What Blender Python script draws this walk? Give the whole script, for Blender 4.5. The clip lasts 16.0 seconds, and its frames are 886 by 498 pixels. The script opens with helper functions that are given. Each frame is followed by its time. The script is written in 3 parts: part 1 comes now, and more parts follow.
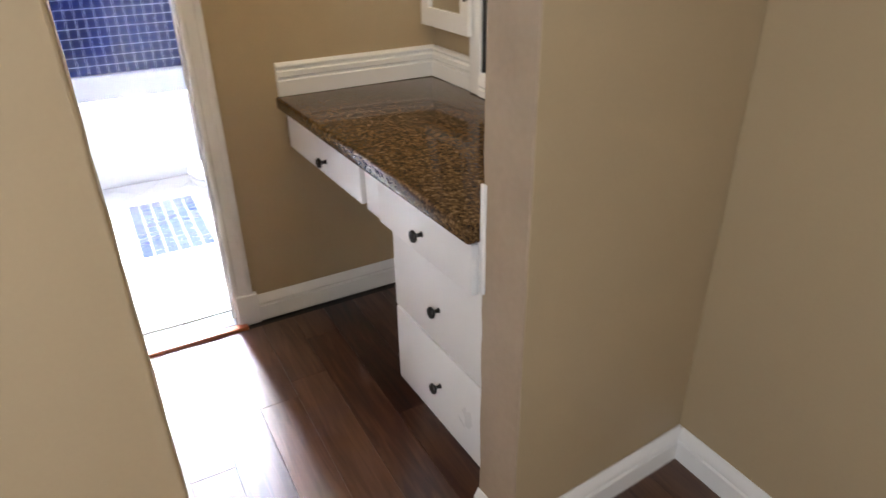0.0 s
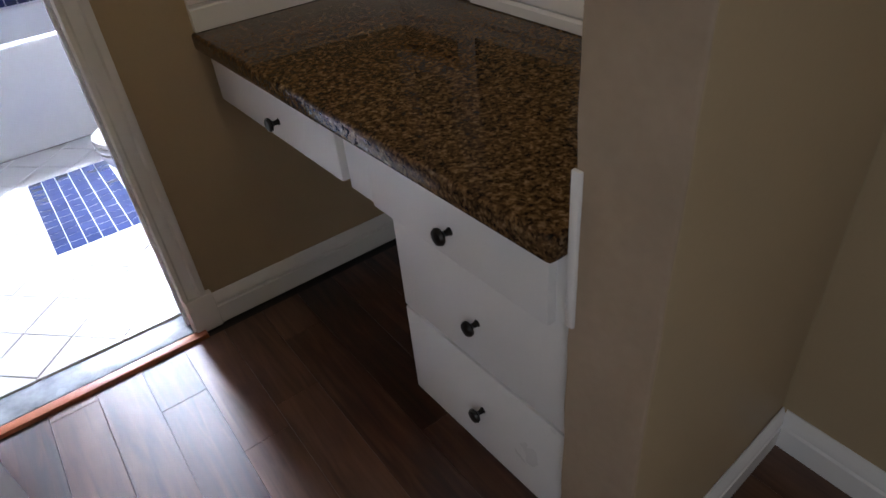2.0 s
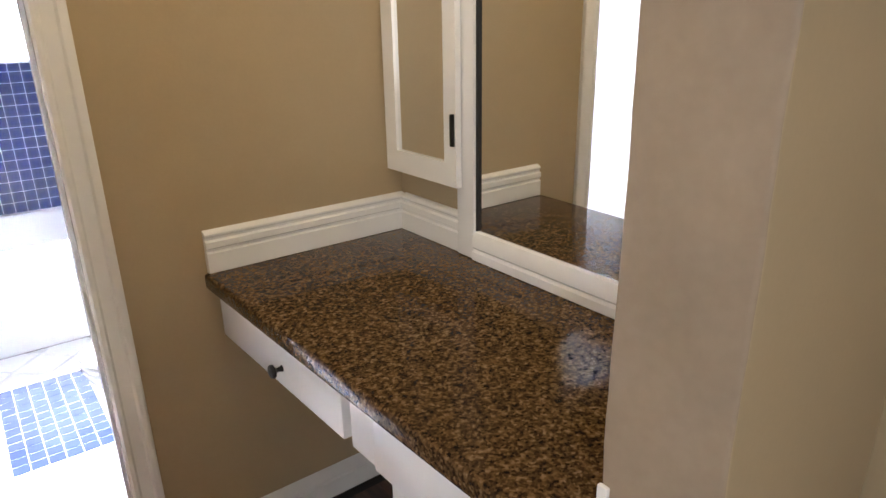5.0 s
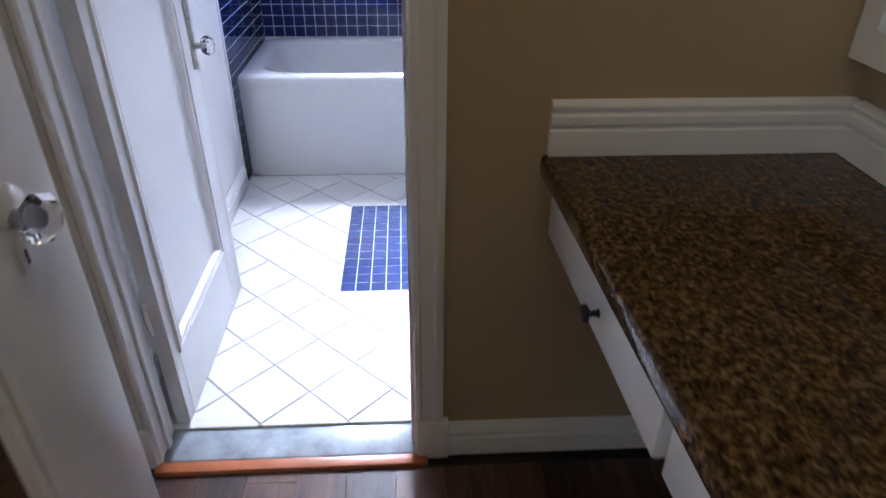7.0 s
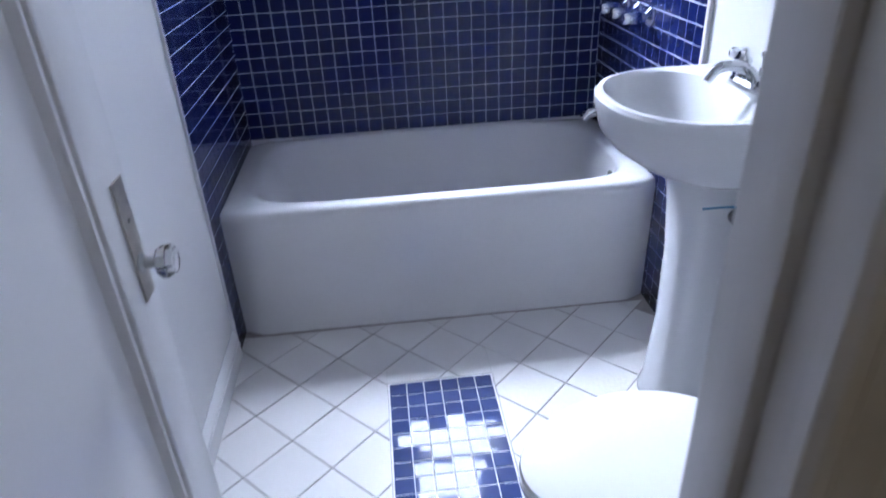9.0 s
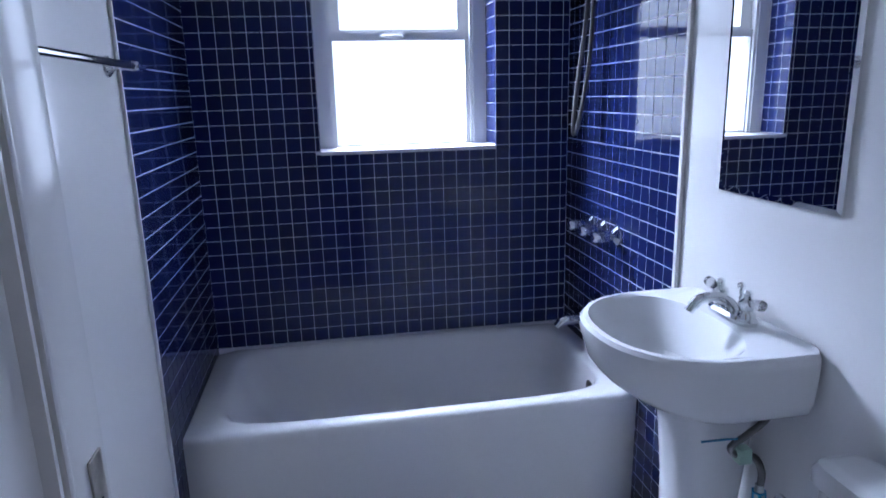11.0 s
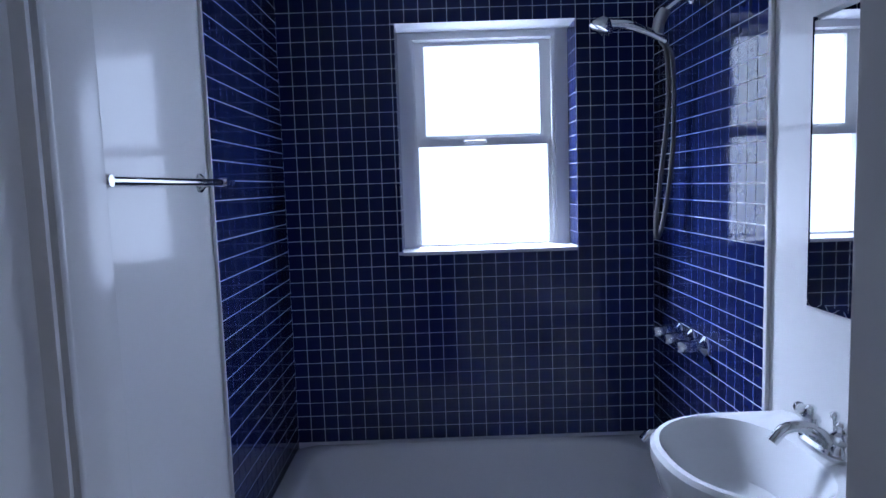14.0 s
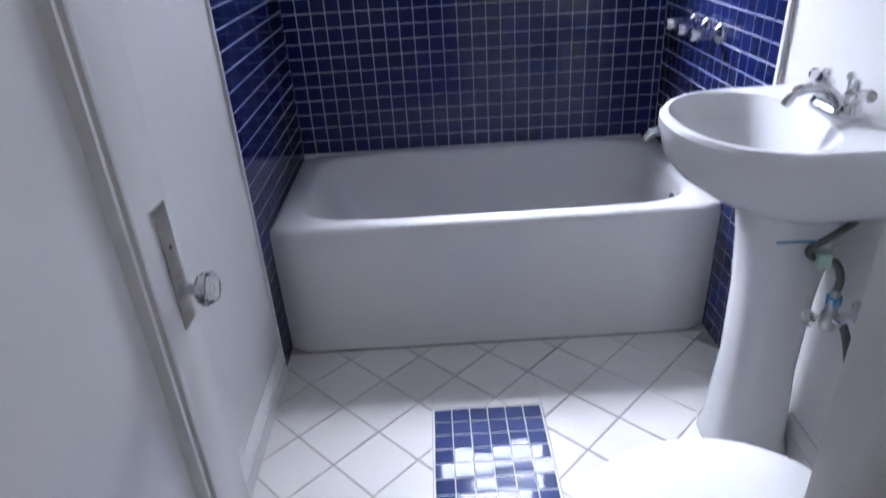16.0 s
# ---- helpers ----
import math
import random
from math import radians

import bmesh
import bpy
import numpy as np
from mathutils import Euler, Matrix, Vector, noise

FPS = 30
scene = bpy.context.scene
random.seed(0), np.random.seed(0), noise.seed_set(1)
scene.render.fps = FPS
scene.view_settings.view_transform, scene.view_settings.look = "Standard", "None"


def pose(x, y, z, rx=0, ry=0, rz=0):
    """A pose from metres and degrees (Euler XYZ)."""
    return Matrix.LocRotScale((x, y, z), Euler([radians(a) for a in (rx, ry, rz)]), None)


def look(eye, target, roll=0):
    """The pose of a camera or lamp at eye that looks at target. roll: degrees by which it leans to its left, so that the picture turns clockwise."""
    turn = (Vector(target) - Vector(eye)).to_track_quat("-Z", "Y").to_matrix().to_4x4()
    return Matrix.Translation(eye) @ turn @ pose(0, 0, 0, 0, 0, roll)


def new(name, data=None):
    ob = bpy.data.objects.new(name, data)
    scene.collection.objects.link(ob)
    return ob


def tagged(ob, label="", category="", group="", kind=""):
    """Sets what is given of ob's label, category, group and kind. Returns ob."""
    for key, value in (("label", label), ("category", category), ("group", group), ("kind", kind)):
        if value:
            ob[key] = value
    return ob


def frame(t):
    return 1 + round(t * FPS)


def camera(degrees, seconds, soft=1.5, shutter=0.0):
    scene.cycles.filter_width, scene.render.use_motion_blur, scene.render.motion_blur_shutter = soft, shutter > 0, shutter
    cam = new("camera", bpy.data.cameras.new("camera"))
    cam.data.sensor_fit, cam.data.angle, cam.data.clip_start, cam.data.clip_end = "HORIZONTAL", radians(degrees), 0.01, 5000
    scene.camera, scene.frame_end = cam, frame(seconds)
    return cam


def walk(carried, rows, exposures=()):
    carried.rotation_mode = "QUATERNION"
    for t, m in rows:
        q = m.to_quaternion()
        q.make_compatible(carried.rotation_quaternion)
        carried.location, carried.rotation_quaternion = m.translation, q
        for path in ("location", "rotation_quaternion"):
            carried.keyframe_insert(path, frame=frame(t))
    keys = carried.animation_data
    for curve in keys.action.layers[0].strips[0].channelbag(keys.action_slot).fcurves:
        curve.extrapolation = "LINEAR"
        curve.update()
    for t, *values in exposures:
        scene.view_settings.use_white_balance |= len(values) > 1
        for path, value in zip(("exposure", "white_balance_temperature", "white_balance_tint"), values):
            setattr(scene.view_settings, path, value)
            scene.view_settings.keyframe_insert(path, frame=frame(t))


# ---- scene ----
cam = camera(69.0, 16.0, shutter=0.4)
PATH = [
    (0, (0.046, 0.027, 1.431), (0.89, 1.578, 0.49), -0.9),
    (0.5, (0.194, 0.106, 1.419), (0.792, 1.754, 0.457), -0.3),
    (1, (0.239, 0.213, 1.397), (0.775, 1.866, 0.362), -1.6),
    (1.5, (0.216, 0.434, 1.365), (0.998, 1.896, 0.247), -4.7),
    (2, (0.186, 0.565, 1.34), (1.061, 1.903, 0.138), -5.8),
    (2.5, (0.184, 0.61, 1.339), (1.103, 1.968, 0.193), -3.9),
    (3, (0.193, 0.64, 1.395), (1.203, 2.069, 0.427), -3.7),
    (3.2, (0.194, 0.649, 1.422), (1.251, 2.106, 0.540), -3.2),
    (5.3, (0.159, 0.634, 1.466), (1.289, 2.143, 0.796), -0.7),
    (5.5, (0.161, 0.637, 1.442), (1.206, 2.144, 0.644), -0.5),
    (6, (0.231, 0.716, 1.41), (0.772, 2.326, 0.352), -0.2),
    (6.5, (0.325, 0.834, 1.385), (0.523, 2.518, 0.324), 0.9),
    (7, (0.332, 1.043, 1.37), (0.437, 2.747, 0.327), 0.6),
    (7.5, (0.29, 1.283, 1.381), (0.386, 3.006, 0.371), 1.7),
    (8, (0.279, 1.505, 1.371), (0.254, 3.216, 0.336), 0.1),
    (8.5, (0.234, 1.782, 1.37), (0.196, 3.481, 0.315), -2.2),
    (9, (0.137, 2.01, 1.402), (0.284, 3.754, 0.435), -2.8),
    (9.5, (0.111, 2.1, 1.44), (0.371, 3.882, 0.569), -2.7),
    (10, (0.086, 2.129, 1.467), (0.38, 3.947, 0.688), -1.7),
    (10.2, (0.081, 2.127, 1.482), (0.4, 3.967, 0.768), -1.4),
    (12.3, (0.059, 2.056, 1.527), (0.349, 4.017, 1.266), -0.5),
    (12.5, (0.076, 2.062, 1.535), (0.324, 4.029, 1.275), -1.1),
    (13, (0.149, 2.079, 1.569), (0.252, 4.062, 1.33), -1.5),
    (13.5, (0.185, 2.098, 1.568), (0.194, 4.089, 1.379), -2.0),
    (14, (0.185, 2.098, 1.569), (0.195, 4.088, 1.372), -1.9),
    (14.5, (0.165, 2.082, 1.563), (0.199, 4.065, 1.31), -1.7),
    (15, (0.157, 2.09, 1.514), (0.194, 4.042, 1.077), -1.9),
    (15.5, (0.161, 2.11, 1.455), (0.178, 3.989, 0.77), -2.7),
    (16, (0.145, 2.084, 1.406), (0.137, 3.854, 0.473), -3.6),
]
EXPOSURES = [(0, 0.8, 6000, 10), (0.5, 0.2, 5900, 10), (1.0, -0.05, 5800, 10), (1.5, -0.5, 5700, 10), (2.0, -0.7, 5700, 10),
             (2.5, -0.45, 5700, 10), (3.0, -0.05, 5900, 10), (3.2, 0.2, 6000, 10), (5.3, 0.77, 6000, 10), (5.6, 0.72, 6000, 10),
             (6.0, 0.37, 5900, 10), (6.5, -0.36, 5600, 10), (7.0, -0.86, 5420, 10), (7.5, -1.16, 5320, 10), (8.0, -1.48, 5220, 10),
             (9.0, -1.77, 5320, 10), (10, -2.24, 5070, 10), (12.5, -2.34, 5020, 10), (14.5, -2.74, 4920, 10), (15.2, -2.55, 5120, 10),
             (16, -1.9, 5800, 10)]
walk(cam, [(t, look(eye, target, roll)) for t, eye, target, roll in PATH], EXPOSURES)


# ---- light ----
world = bpy.data.worlds.new("sky")
scene.world = world
world.use_nodes = True
_n = world.node_tree.nodes
_sky = _n.new("ShaderNodeTexSky")
_sky.sky_type = 'NISHITA'
_sky.sun_disc = False
_sky.sun_elevation = radians(48)
_sky.sun_rotation = radians(150)
world.node_tree.links.new(_sky.outputs[0], _n["Background"].inputs[0])
_n["Background"].inputs[1].default_value = 0.12


def area_lamp(name, eye, target, w, h, watts, colour):
    d = bpy.data.lights.new(name, 'AREA')
    d.shape, d.size, d.size_y, d.energy, d.color = 'RECTANGLE', w, h, watts, colour
    o = new(name, d)
    o.matrix_world = look(eye, target)
    return o


_sun = bpy.data.lights.new("sun", 'SUN')
_sun.energy, _sun.angle, _sun.color = 1.0, radians(12), (1.0, 0.96, 0.9)
new("sun", _sun).matrix_world = look((3, 10, 12), (0.3, 4.0, 0))
# skylight coming in at the bathroom window
area_lamp("window_skylight", (0.38, 5.90, 1.95), (0.38, 4.4, 0.75), 4.2, 2.6, 2700, (0.95, 0.93, 1.0))
area_lamp("zenith_skylight", (-0.70, 7.30, 4.50), (0.6, 3.2, 0.4), 4.4, 2.8, 20000, (0.95, 0.93, 1.0))
# fill lamp added in the unseen hall behind the walk
area_lamp("hall_fill", (-0.97, -0.75, 1.55), (1.0, 0.85, 1.05), 0.9, 1.2, 16, (1.0, 0.95, 0.88))
area_lamp("ceiling_lamp_light", (0.50, 1.55, 2.39), (0.50, 1.55, 0), 0.22, 0.22, 4.8, (1.0, 0.76, 0.44))


# ---- materials ----
def material(name, colour, rough=0.5, metal=0.0, vary=0.08, scale=6.0, fine=120.0, bump=0.0, per_object=0.0, coat=0.0, bump_scale=None):
    m = bpy.data.materials.new(name)
    m.use_nodes = True
    nt = m.node_tree
    b = nt.nodes["Principled BSDF"]
    b.inputs["Metallic"].default_value = metal
    b.inputs["Coat Weight"].default_value = coat
    tc = nt.nodes.new("ShaderNodeTexCoord")
    n1 = nt.nodes.new("ShaderNodeTexNoise")
    n1.inputs["Scale"].default_value, n1.inputs["Detail"].default_value = scale, 4
    n2 = nt.nodes.new("ShaderNodeTexNoise")
    n2.inputs["Scale"].default_value, n2.inputs["Detail"].default_value = fine, 3
    for q in (n1, n2):
        nt.links.new(tc.outputs["Object"], q.inputs["Vector"])
    mix = nt.nodes.new("ShaderNodeMath")
    mix.operation = 'MULTIPLY_ADD'
    nt.links.new(n2.outputs[0], mix.inputs[0])
    mix.inputs[1].default_value = 0.4
    nt.links.new(n1.outputs[0], mix.inputs[2])
    if per_object:
        oi = nt.nodes.new("ShaderNodeObjectInfo")
        geo = nt.nodes.new("ShaderNodeNewGeometry")
        s = nt.nodes.new("ShaderNodeMath")
        s.operation = 'ADD'
        nt.links.new(oi.outputs["Random"], s.inputs[0])
        nt.links.new(geo.outputs["Random Per Island"], s.inputs[1])
        fr = nt.nodes.new("ShaderNodeMath")
        fr.operation = 'FRACT'
        nt.links.new(s.outputs[0], fr.inputs[0])
        mm = nt.nodes.new("ShaderNodeMath")
        mm.operation = 'MULTIPLY_ADD'
        nt.links.new(fr.outputs[0], mm.inputs[0])
        mm.inputs[1].default_value = per_object
        nt.links.new(mix.outputs[0], mm.inputs[2])
        mix = mm
    ramp = nt.nodes.new("ShaderNodeMapRange")
    ramp.inputs[1].default_value, ramp.inputs[2].default_value = 0.35, 1.05 + per_object
    ramp.inputs[3].default_value, ramp.inputs[4].default_value = 1 - vary, 1 + vary
    nt.links.new(mix.outputs[0], ramp.inputs[0])
    mul = nt.nodes.new("ShaderNodeVectorMath")
    mul.operation = 'SCALE'
    mul.inputs[0].default_value = colour
    nt.links.new(ramp.outputs[0], mul.inputs["Scale"])
    nt.links.new(mul.outputs[0], b.inputs["Base Color"])
    rr = nt.nodes.new("ShaderNodeMapRange")
    rr.inputs[3].default_value, rr.inputs[4].default_value = max(0.02, rough * 0.8), min(1, rough * 1.2)
    nt.links.new(n1.outputs[0], rr.inputs[0])
    nt.links.new(rr.outputs[0], b.inputs["Roughness"])
    if bump:
        bp = nt.nodes.new("ShaderNodeBump")
        bp.inputs["Strength"].default_value, bp.inputs["Distance"].default_value = bump, 0.004
        if bump_scale:
            n3 = nt.nodes.new("ShaderNodeTexNoise")
            n3.inputs["Scale"].default_value, n3.inputs["Detail"].default_value = bump_scale, 2
            nt.links.new(tc.outputs["Object"], n3.inputs["Vector"])
            nt.links.new(n3.outputs[0], bp.inputs["Height"])
        else:
            nt.links.new(n2.outputs[0], bp.inputs["Height"])
        nt.links.new(bp.outputs[0], b.inputs["Normal"])
    return m


def glass(name, colour=(1, 1, 1), rough=0.0):
    m = bpy.data.materials.new(name)
    m.use_nodes = True
    b = m.node_tree.nodes["Principled BSDF"]
    b.inputs["Base Color"].default_value = (*colour, 1)
    b.inputs["Transmission Weight"].default_value = 1
    b.inputs["Roughness"].default_value = rough
    b.inputs["IOR"].default_value = 1.47
    return m


def granite():
    m = material("brown_granite", (0.1, 0.06, 0.03), 0.06, coat=0.0)
    nt = m.node_tree
    b = nt.nodes["Principled BSDF"]
    tc = nt.nodes.new("ShaderNodeTexCoord")
    v = nt.nodes.new("ShaderNodeTexVoronoi")
    v.inputs["Scale"].default_value = 210
    w = nt.nodes.new("ShaderNodeTexNoise")
    w.inputs["Scale"].default_value, w.inputs["Detail"].default_value = 90, 4
    nt.links.new(tc.outputs["Object"], v.inputs["Vector"])
    nt.links.new(tc.outputs["Object"], w.inputs["Vector"])
    sep = nt.nodes.new("ShaderNodeSeparateColor")
    nt.links.new(v.outputs["Color"], sep.inputs[0])
    a = nt.nodes.new("ShaderNodeMath")
    a.operation = 'MULTIPLY_ADD'
    a.inputs[1].default_value = 0.36
    nt.links.new(sep.outputs[0], a.inputs[0])
    nt.links.new(w.outputs[0], a.inputs[2])
    r = nt.nodes.new("ShaderNodeValToRGB")
    e = r.color_ramp.elements
    e[0].position, e[0].color = 0.40, (0.010, 0.008, 0.007, 1)
    e[1].position, e[1].color = 1.0, (0.21, 0.140, 0.072, 1)
    for p, c in ((0.52, (0.034, 0.019, 0.010, 1)), (0.66, (0.066, 0.037, 0.016, 1)), (0.82, (0.128, 0.075, 0.030, 1))):
        x = e.new(p)
        x.color = c
    nt.links.new(a.outputs[0], r.inputs[0])
    nt.links.new(r.outputs[0], b.inputs["Base Color"])
    b.inputs["Specular IOR Level"].default_value = 0.12
    return m


def wood_floor():
    m = material("dark_wood_planks", (0.05, 0.02, 0.01), 0.34, coat=0.5)
    nt = m.node_tree
    b = nt.nodes["Principled BSDF"]
    b.inputs["Coat Roughness"].default_value = 0.2
    tc = nt.nodes.new("ShaderNodeTexCoord")
    oi = nt.nodes.new("ShaderNodeObjectInfo")
    off = nt.nodes.new("ShaderNodeVectorMath")
    off.operation = 'MULTIPLY_ADD'
    nt.links.new(oi.outputs["Random"], off.inputs[0])
    off.inputs[1].default_value = (7, 13, 5)
    nt.links.new(tc.outputs["Object"], off.inputs[2])
    mp = nt.nodes.new("ShaderNodeMapping")
    mp.inputs["Scale"].default_value = (22, 2.0, 8)
    nt.links.new(off.outputs[0], mp.inputs[0])
    g = nt.nodes.new("ShaderNodeTexNoise")
    g.inputs["Scale"].default_value, g.inputs["Detail"].default_value, g.inputs["Distortion"].default_value = 1.6, 7, 0.9
    nt.links.new(mp.outputs[0], g.inputs["Vector"])
    s = nt.nodes.new("ShaderNodeMath")
    s.operation = 'MULTIPLY_ADD'
    nt.links.new(oi.outputs["Random"], s.inputs[0])
    s.inputs[1].default_value = 0.46
    nt.links.new(g.outputs[0], s.inputs[2])
    r = nt.nodes.new("ShaderNodeValToRGB")
    e = r.color_ramp.elements
    e[0].position, e[0].color = 0.36, (0.010, 0.004, 0.003, 1)
    e[1].position, e[1].color = 1.0, (0.115, 0.055, 0.030, 1)
    x = e.new(0.62)
    x.color = (0.042, 0.014, 0.008, 1)
    nt.links.new(s.outputs[0], r.inputs[0])
    nt.links.new(r.outputs[0], b.inputs["Base Color"])
    bp = nt.nodes.new("ShaderNodeBump")
    bp.inputs["Strength"].default_value, bp.inputs["Distance"].default_value = 0.25, 0.003
    nt.links.new(g.outputs[0], bp.inputs["Height"])
    nt.links.new(bp.outputs[0], b.inputs["Normal"])
    return m


TAN = material("tan_wall_paint", (0.42, 0.330, 0.205), 0.55, vary=0.05, scale=2.5, bump=0.06, bump_scale=90)
WHITE = material("white_gloss_paint", (0.83, 0.83, 0.83), 0.14, vary=0.02, scale=4, bump=0.06, bump_scale=12)
BATHWALL = material("white_bathroom_paint", (0.86, 0.86, 0.86), 0.16, vary=0.02, scale=3, bump=0.07, bump_scale=14, coat=0.6)
CEIL = material("ceiling_paint", (0.82, 0.81, 0.79), 0.7, vary=0.04)
CABINET = material("white_cabinet_paint", (0.76, 0.76, 0.76), 0.3, vary=0.03, bump=0.03, bump_scale=30)
GRANITE = granite()
PLANK = wood_floor()
BLUE = material("cobalt_tile_glaze", (0.0065, 0.0105, 0.052), 0.06, vary=0.22, scale=30, per_object=1.0, bump=0.02, bump_scale=45)
BLUE.node_tree.nodes["Principled BSDF"].inputs["Specular IOR Level"].default_value = 0.15
FLOORBLUE = material("blue_floor_glaze", (0.045, 0.062, 0.165), 0.035, vary=0.3, scale=30, per_object=1.0, coat=0.6)
GROUT = material("pale_grout", (0.84, 0.84, 0.86), 0.8, vary=0.15, scale=12)
TARNISH = material("tarnished_bronze", (0.13, 0.12, 0.11), 0.42, 0.7, vary=0.25, scale=40)
GREYGROUT = material("grey_grout", (0.40, 0.36, 0.34), 0.85, vary=0.3, scale=9)
FTILE = material("white_floor_tile", (0.82, 0.81, 0.79), 0.14, vary=0.04, per_object=0.6, bump=0.2, bump_scale=70)
PORCELAIN = material("white_porcelain", (0.85, 0.86, 0.87), 0.10, vary=0.02, scale=3, coat=0.4)
ENAMEL = material("white_tub_enamel", (0.86, 0.86, 0.86), 0.20, vary=0.04, scale=3, coat=0.3)
CHROME = material("chrome", (0.78, 0.79, 0.80), 0.08, 1.0, vary=0.03)
STEEL = material("dull_steel", (0.45, 0.45, 0.44), 0.35, 1.0, vary=0.15, scale=25)
BRASS = material("worn_nickel_plate", (0.50, 0.47, 0.42), 0.35, 1.0, vary=0.2, scale=30)
BLACK = material("oil_rubbed_bronze", (0.016, 0.014, 0.013), 0.35, 0.6, vary=0.2)
HOSE = material("grey_braided_hose", (0.075, 0.072, 0.07), 0.5, 0.15, vary=0.3, fine=300, bump=0.4)
MARBLE = material("grey_marble", (0.30, 0.33, 0.36), 0.25, vary=0.45, scale=14, fine=60)
ORANGE = material("orange_oak_strip", (0.38, 0.12, 0.045), 0.35, vary=0.25, scale=12, fine=200)
MIRROR = material("silvered_mirror", (0.90, 0.91, 0.91), 0.01, 1.0, vary=0.0)
CRYSTAL = glass("clear_crystal")
PANE = glass("window_glass", (0.97, 0.99, 1.0), 0.0)
BLUETAPE = material("blue_plastic", (0.02, 0.22, 0.42), 0.4)
TAG = material("pale_green_plastic", (0.36, 0.50, 0.40), 0.3)
DARK = material("dark_gap", (0.02, 0.02, 0.02), 0.8)


# ---- mesh helpers ----
def mesh_of(bm, mat, name, smooth=True):
    bmesh.ops.recalc_face_normals(bm, faces=bm.faces)
    me = bpy.data.meshes.new(name)
    bm.to_mesh(me)
    bm.free()
    me.materials.append(mat)
    if smooth:
        for p in me.polygons:
            p.use_smooth = True
        me.set_sharp_from_angle(angle=radians(38))
    return me


def part(name, bm, mat, parent=None, label=""):
    o = new(name, mesh_of(bm, mat, name))
    if parent is not None:
        o.parent = parent
    return tagged(o, label)


def thing(name, label, category, group="", kind="", at=(0, 0, 0)):
    o = new(name)
    o.empty_display_size = 0.05
    return tagged(o, label, category, group, kind)


def solid(name, bm, mat, label, category, kind="", group=""):
    return tagged(part(name, bm, mat), label, category, group, kind)


def add_box(bm, a, b):
    r = bmesh.ops.create_cube(bm, size=1)
    vs = r["verts"]
    for v in vs:
        for i in range(3):
            v.co[i] = a[i] + (v.co[i] + 0.5) * (b[i] - a[i])
    return vs


def box(a, b, bevel=0.0, seg=2):
    bm = bmesh.new()
    add_box(bm, a, b)
    if bevel:
        bmesh.ops.bevel(bm, geom=bm.edges[:], offset=bevel, segments=seg, affect='EDGES', profile=0.6)
    return bm


def boxes(*pairs):
    bm = bmesh.new()
    for a, b in pairs:
        add_box(bm, a, b)
    return bm


def rings(loops, close_start=True, close_end=True):
    bm = bmesh.new()
    prev = None
    first = None
    for lp in loops:
        vs = [bm.verts.new(p) for p in lp]
        if prev:
            n = len(vs)
            for i in range(n):
                bm.faces.new((prev[i], prev[(i + 1) % n], vs[(i + 1) % n], vs[i]))
        else:
            first = vs
        prev = vs
    if close_start:
        bm.faces.new(first)
    if close_end:
        bm.faces.new(prev)
    return bm


def lathe(profile, m=None, n=24):
    """Rings of (radius, height) round z, laid by the pose m."""
    m = m or Matrix()
    return rings([[m @ Vector((r * math.cos(2 * math.pi * i / n), r * math.sin(2 * math.pi * i / n), h)) for i in range(n)] for r, h in profile])


def tube(points, radius, n=12, steps=6):
    """A round bar along a smooth line through points."""
    ps = [Vector(p) for p in points]
    line = []
    for i in range(len(ps) - 1):
        p0, p1, p2, p3 = ps[max(i - 1, 0)], ps[i], ps[i + 1], ps[min(i + 2, len(ps) - 1)]
        for k in range(steps):
            t = k / steps
            line.append(0.5 * ((2 * p1) + (p2 - p0) * t + (2 * p0 - 5 * p1 + 4 * p2 - p3) * t * t + (3 * p1 - p0 - 3 * p2 + p3) * t ** 3))
    line.append(ps[-1])
    loops = []
    up = Vector((0.13, 0.31, 0.94))
    for i, p in enumerate(line):
        d = (line[min(i + 1, len(line) - 1)] - line[max(i - 1, 0)]).normalized()
        u = (up - d * up.dot(d)).normalized()
        up = u
        w = d.cross(u)
        r = radius(i / (len(line) - 1)) if callable(radius) else radius
        loops.append([p + r * (math.cos(2 * math.pi * k / n) * u + math.sin(2 * math.pi * k / n) * w) for k in range(n)])
    return rings(loops)


def sweep(profile, a, b, out, up=(0, 0, 1)):
    """A moulding: profile points (out, up) carried from a to b."""
    a, b, out, up = Vector(a), Vector(b), Vector(out), Vector(up)
    return rings([[e + out * p + up * q for p, q in profile] for e in (a, b)])


def squircle(cx, cy, a, b, power, z, n=64):
    pts = []
    for i in range(n):
        th = 2 * math.pi * (i + 0.5) / n
        c, s = math.cos(th), math.sin(th)
        k = (abs(c) ** power + abs(s) ** power) ** (-1 / power)
        pts.append(Vector((cx + a * k * c, cy + b * k * s, z)))
    return pts


BASE_PROFILE = [(0, 0), (0.016, 0), (0.016, 0.062), (0.010, 0.066), (0.010, 0.072), (0.015, 0.076), (0.013, 0.090), (0.006, 0.100), (0.003, 0.110), (0, 0.110)]
CASING = [(0, 0), (0.012, 0), (0.018, 0.006), (0.018, 0.016), (0.013, 0.022), (0.013, 0.05), (0.019, 0.056), (0.019, 0.068), (0.015, 0.074), (0, 0.074)]
SPLASH = [(0, 0), (0.020, 0), (0.020, 0.052), (0.014, 0.056), (0.014, 0.062), (0.021, 0.066), (0.021, 0.082), (0.013, 0.086), (0.013, 0.092), (0.018, 0.097), (0.018, 0.102), (0.010, 0.108), (0, 0.111)]

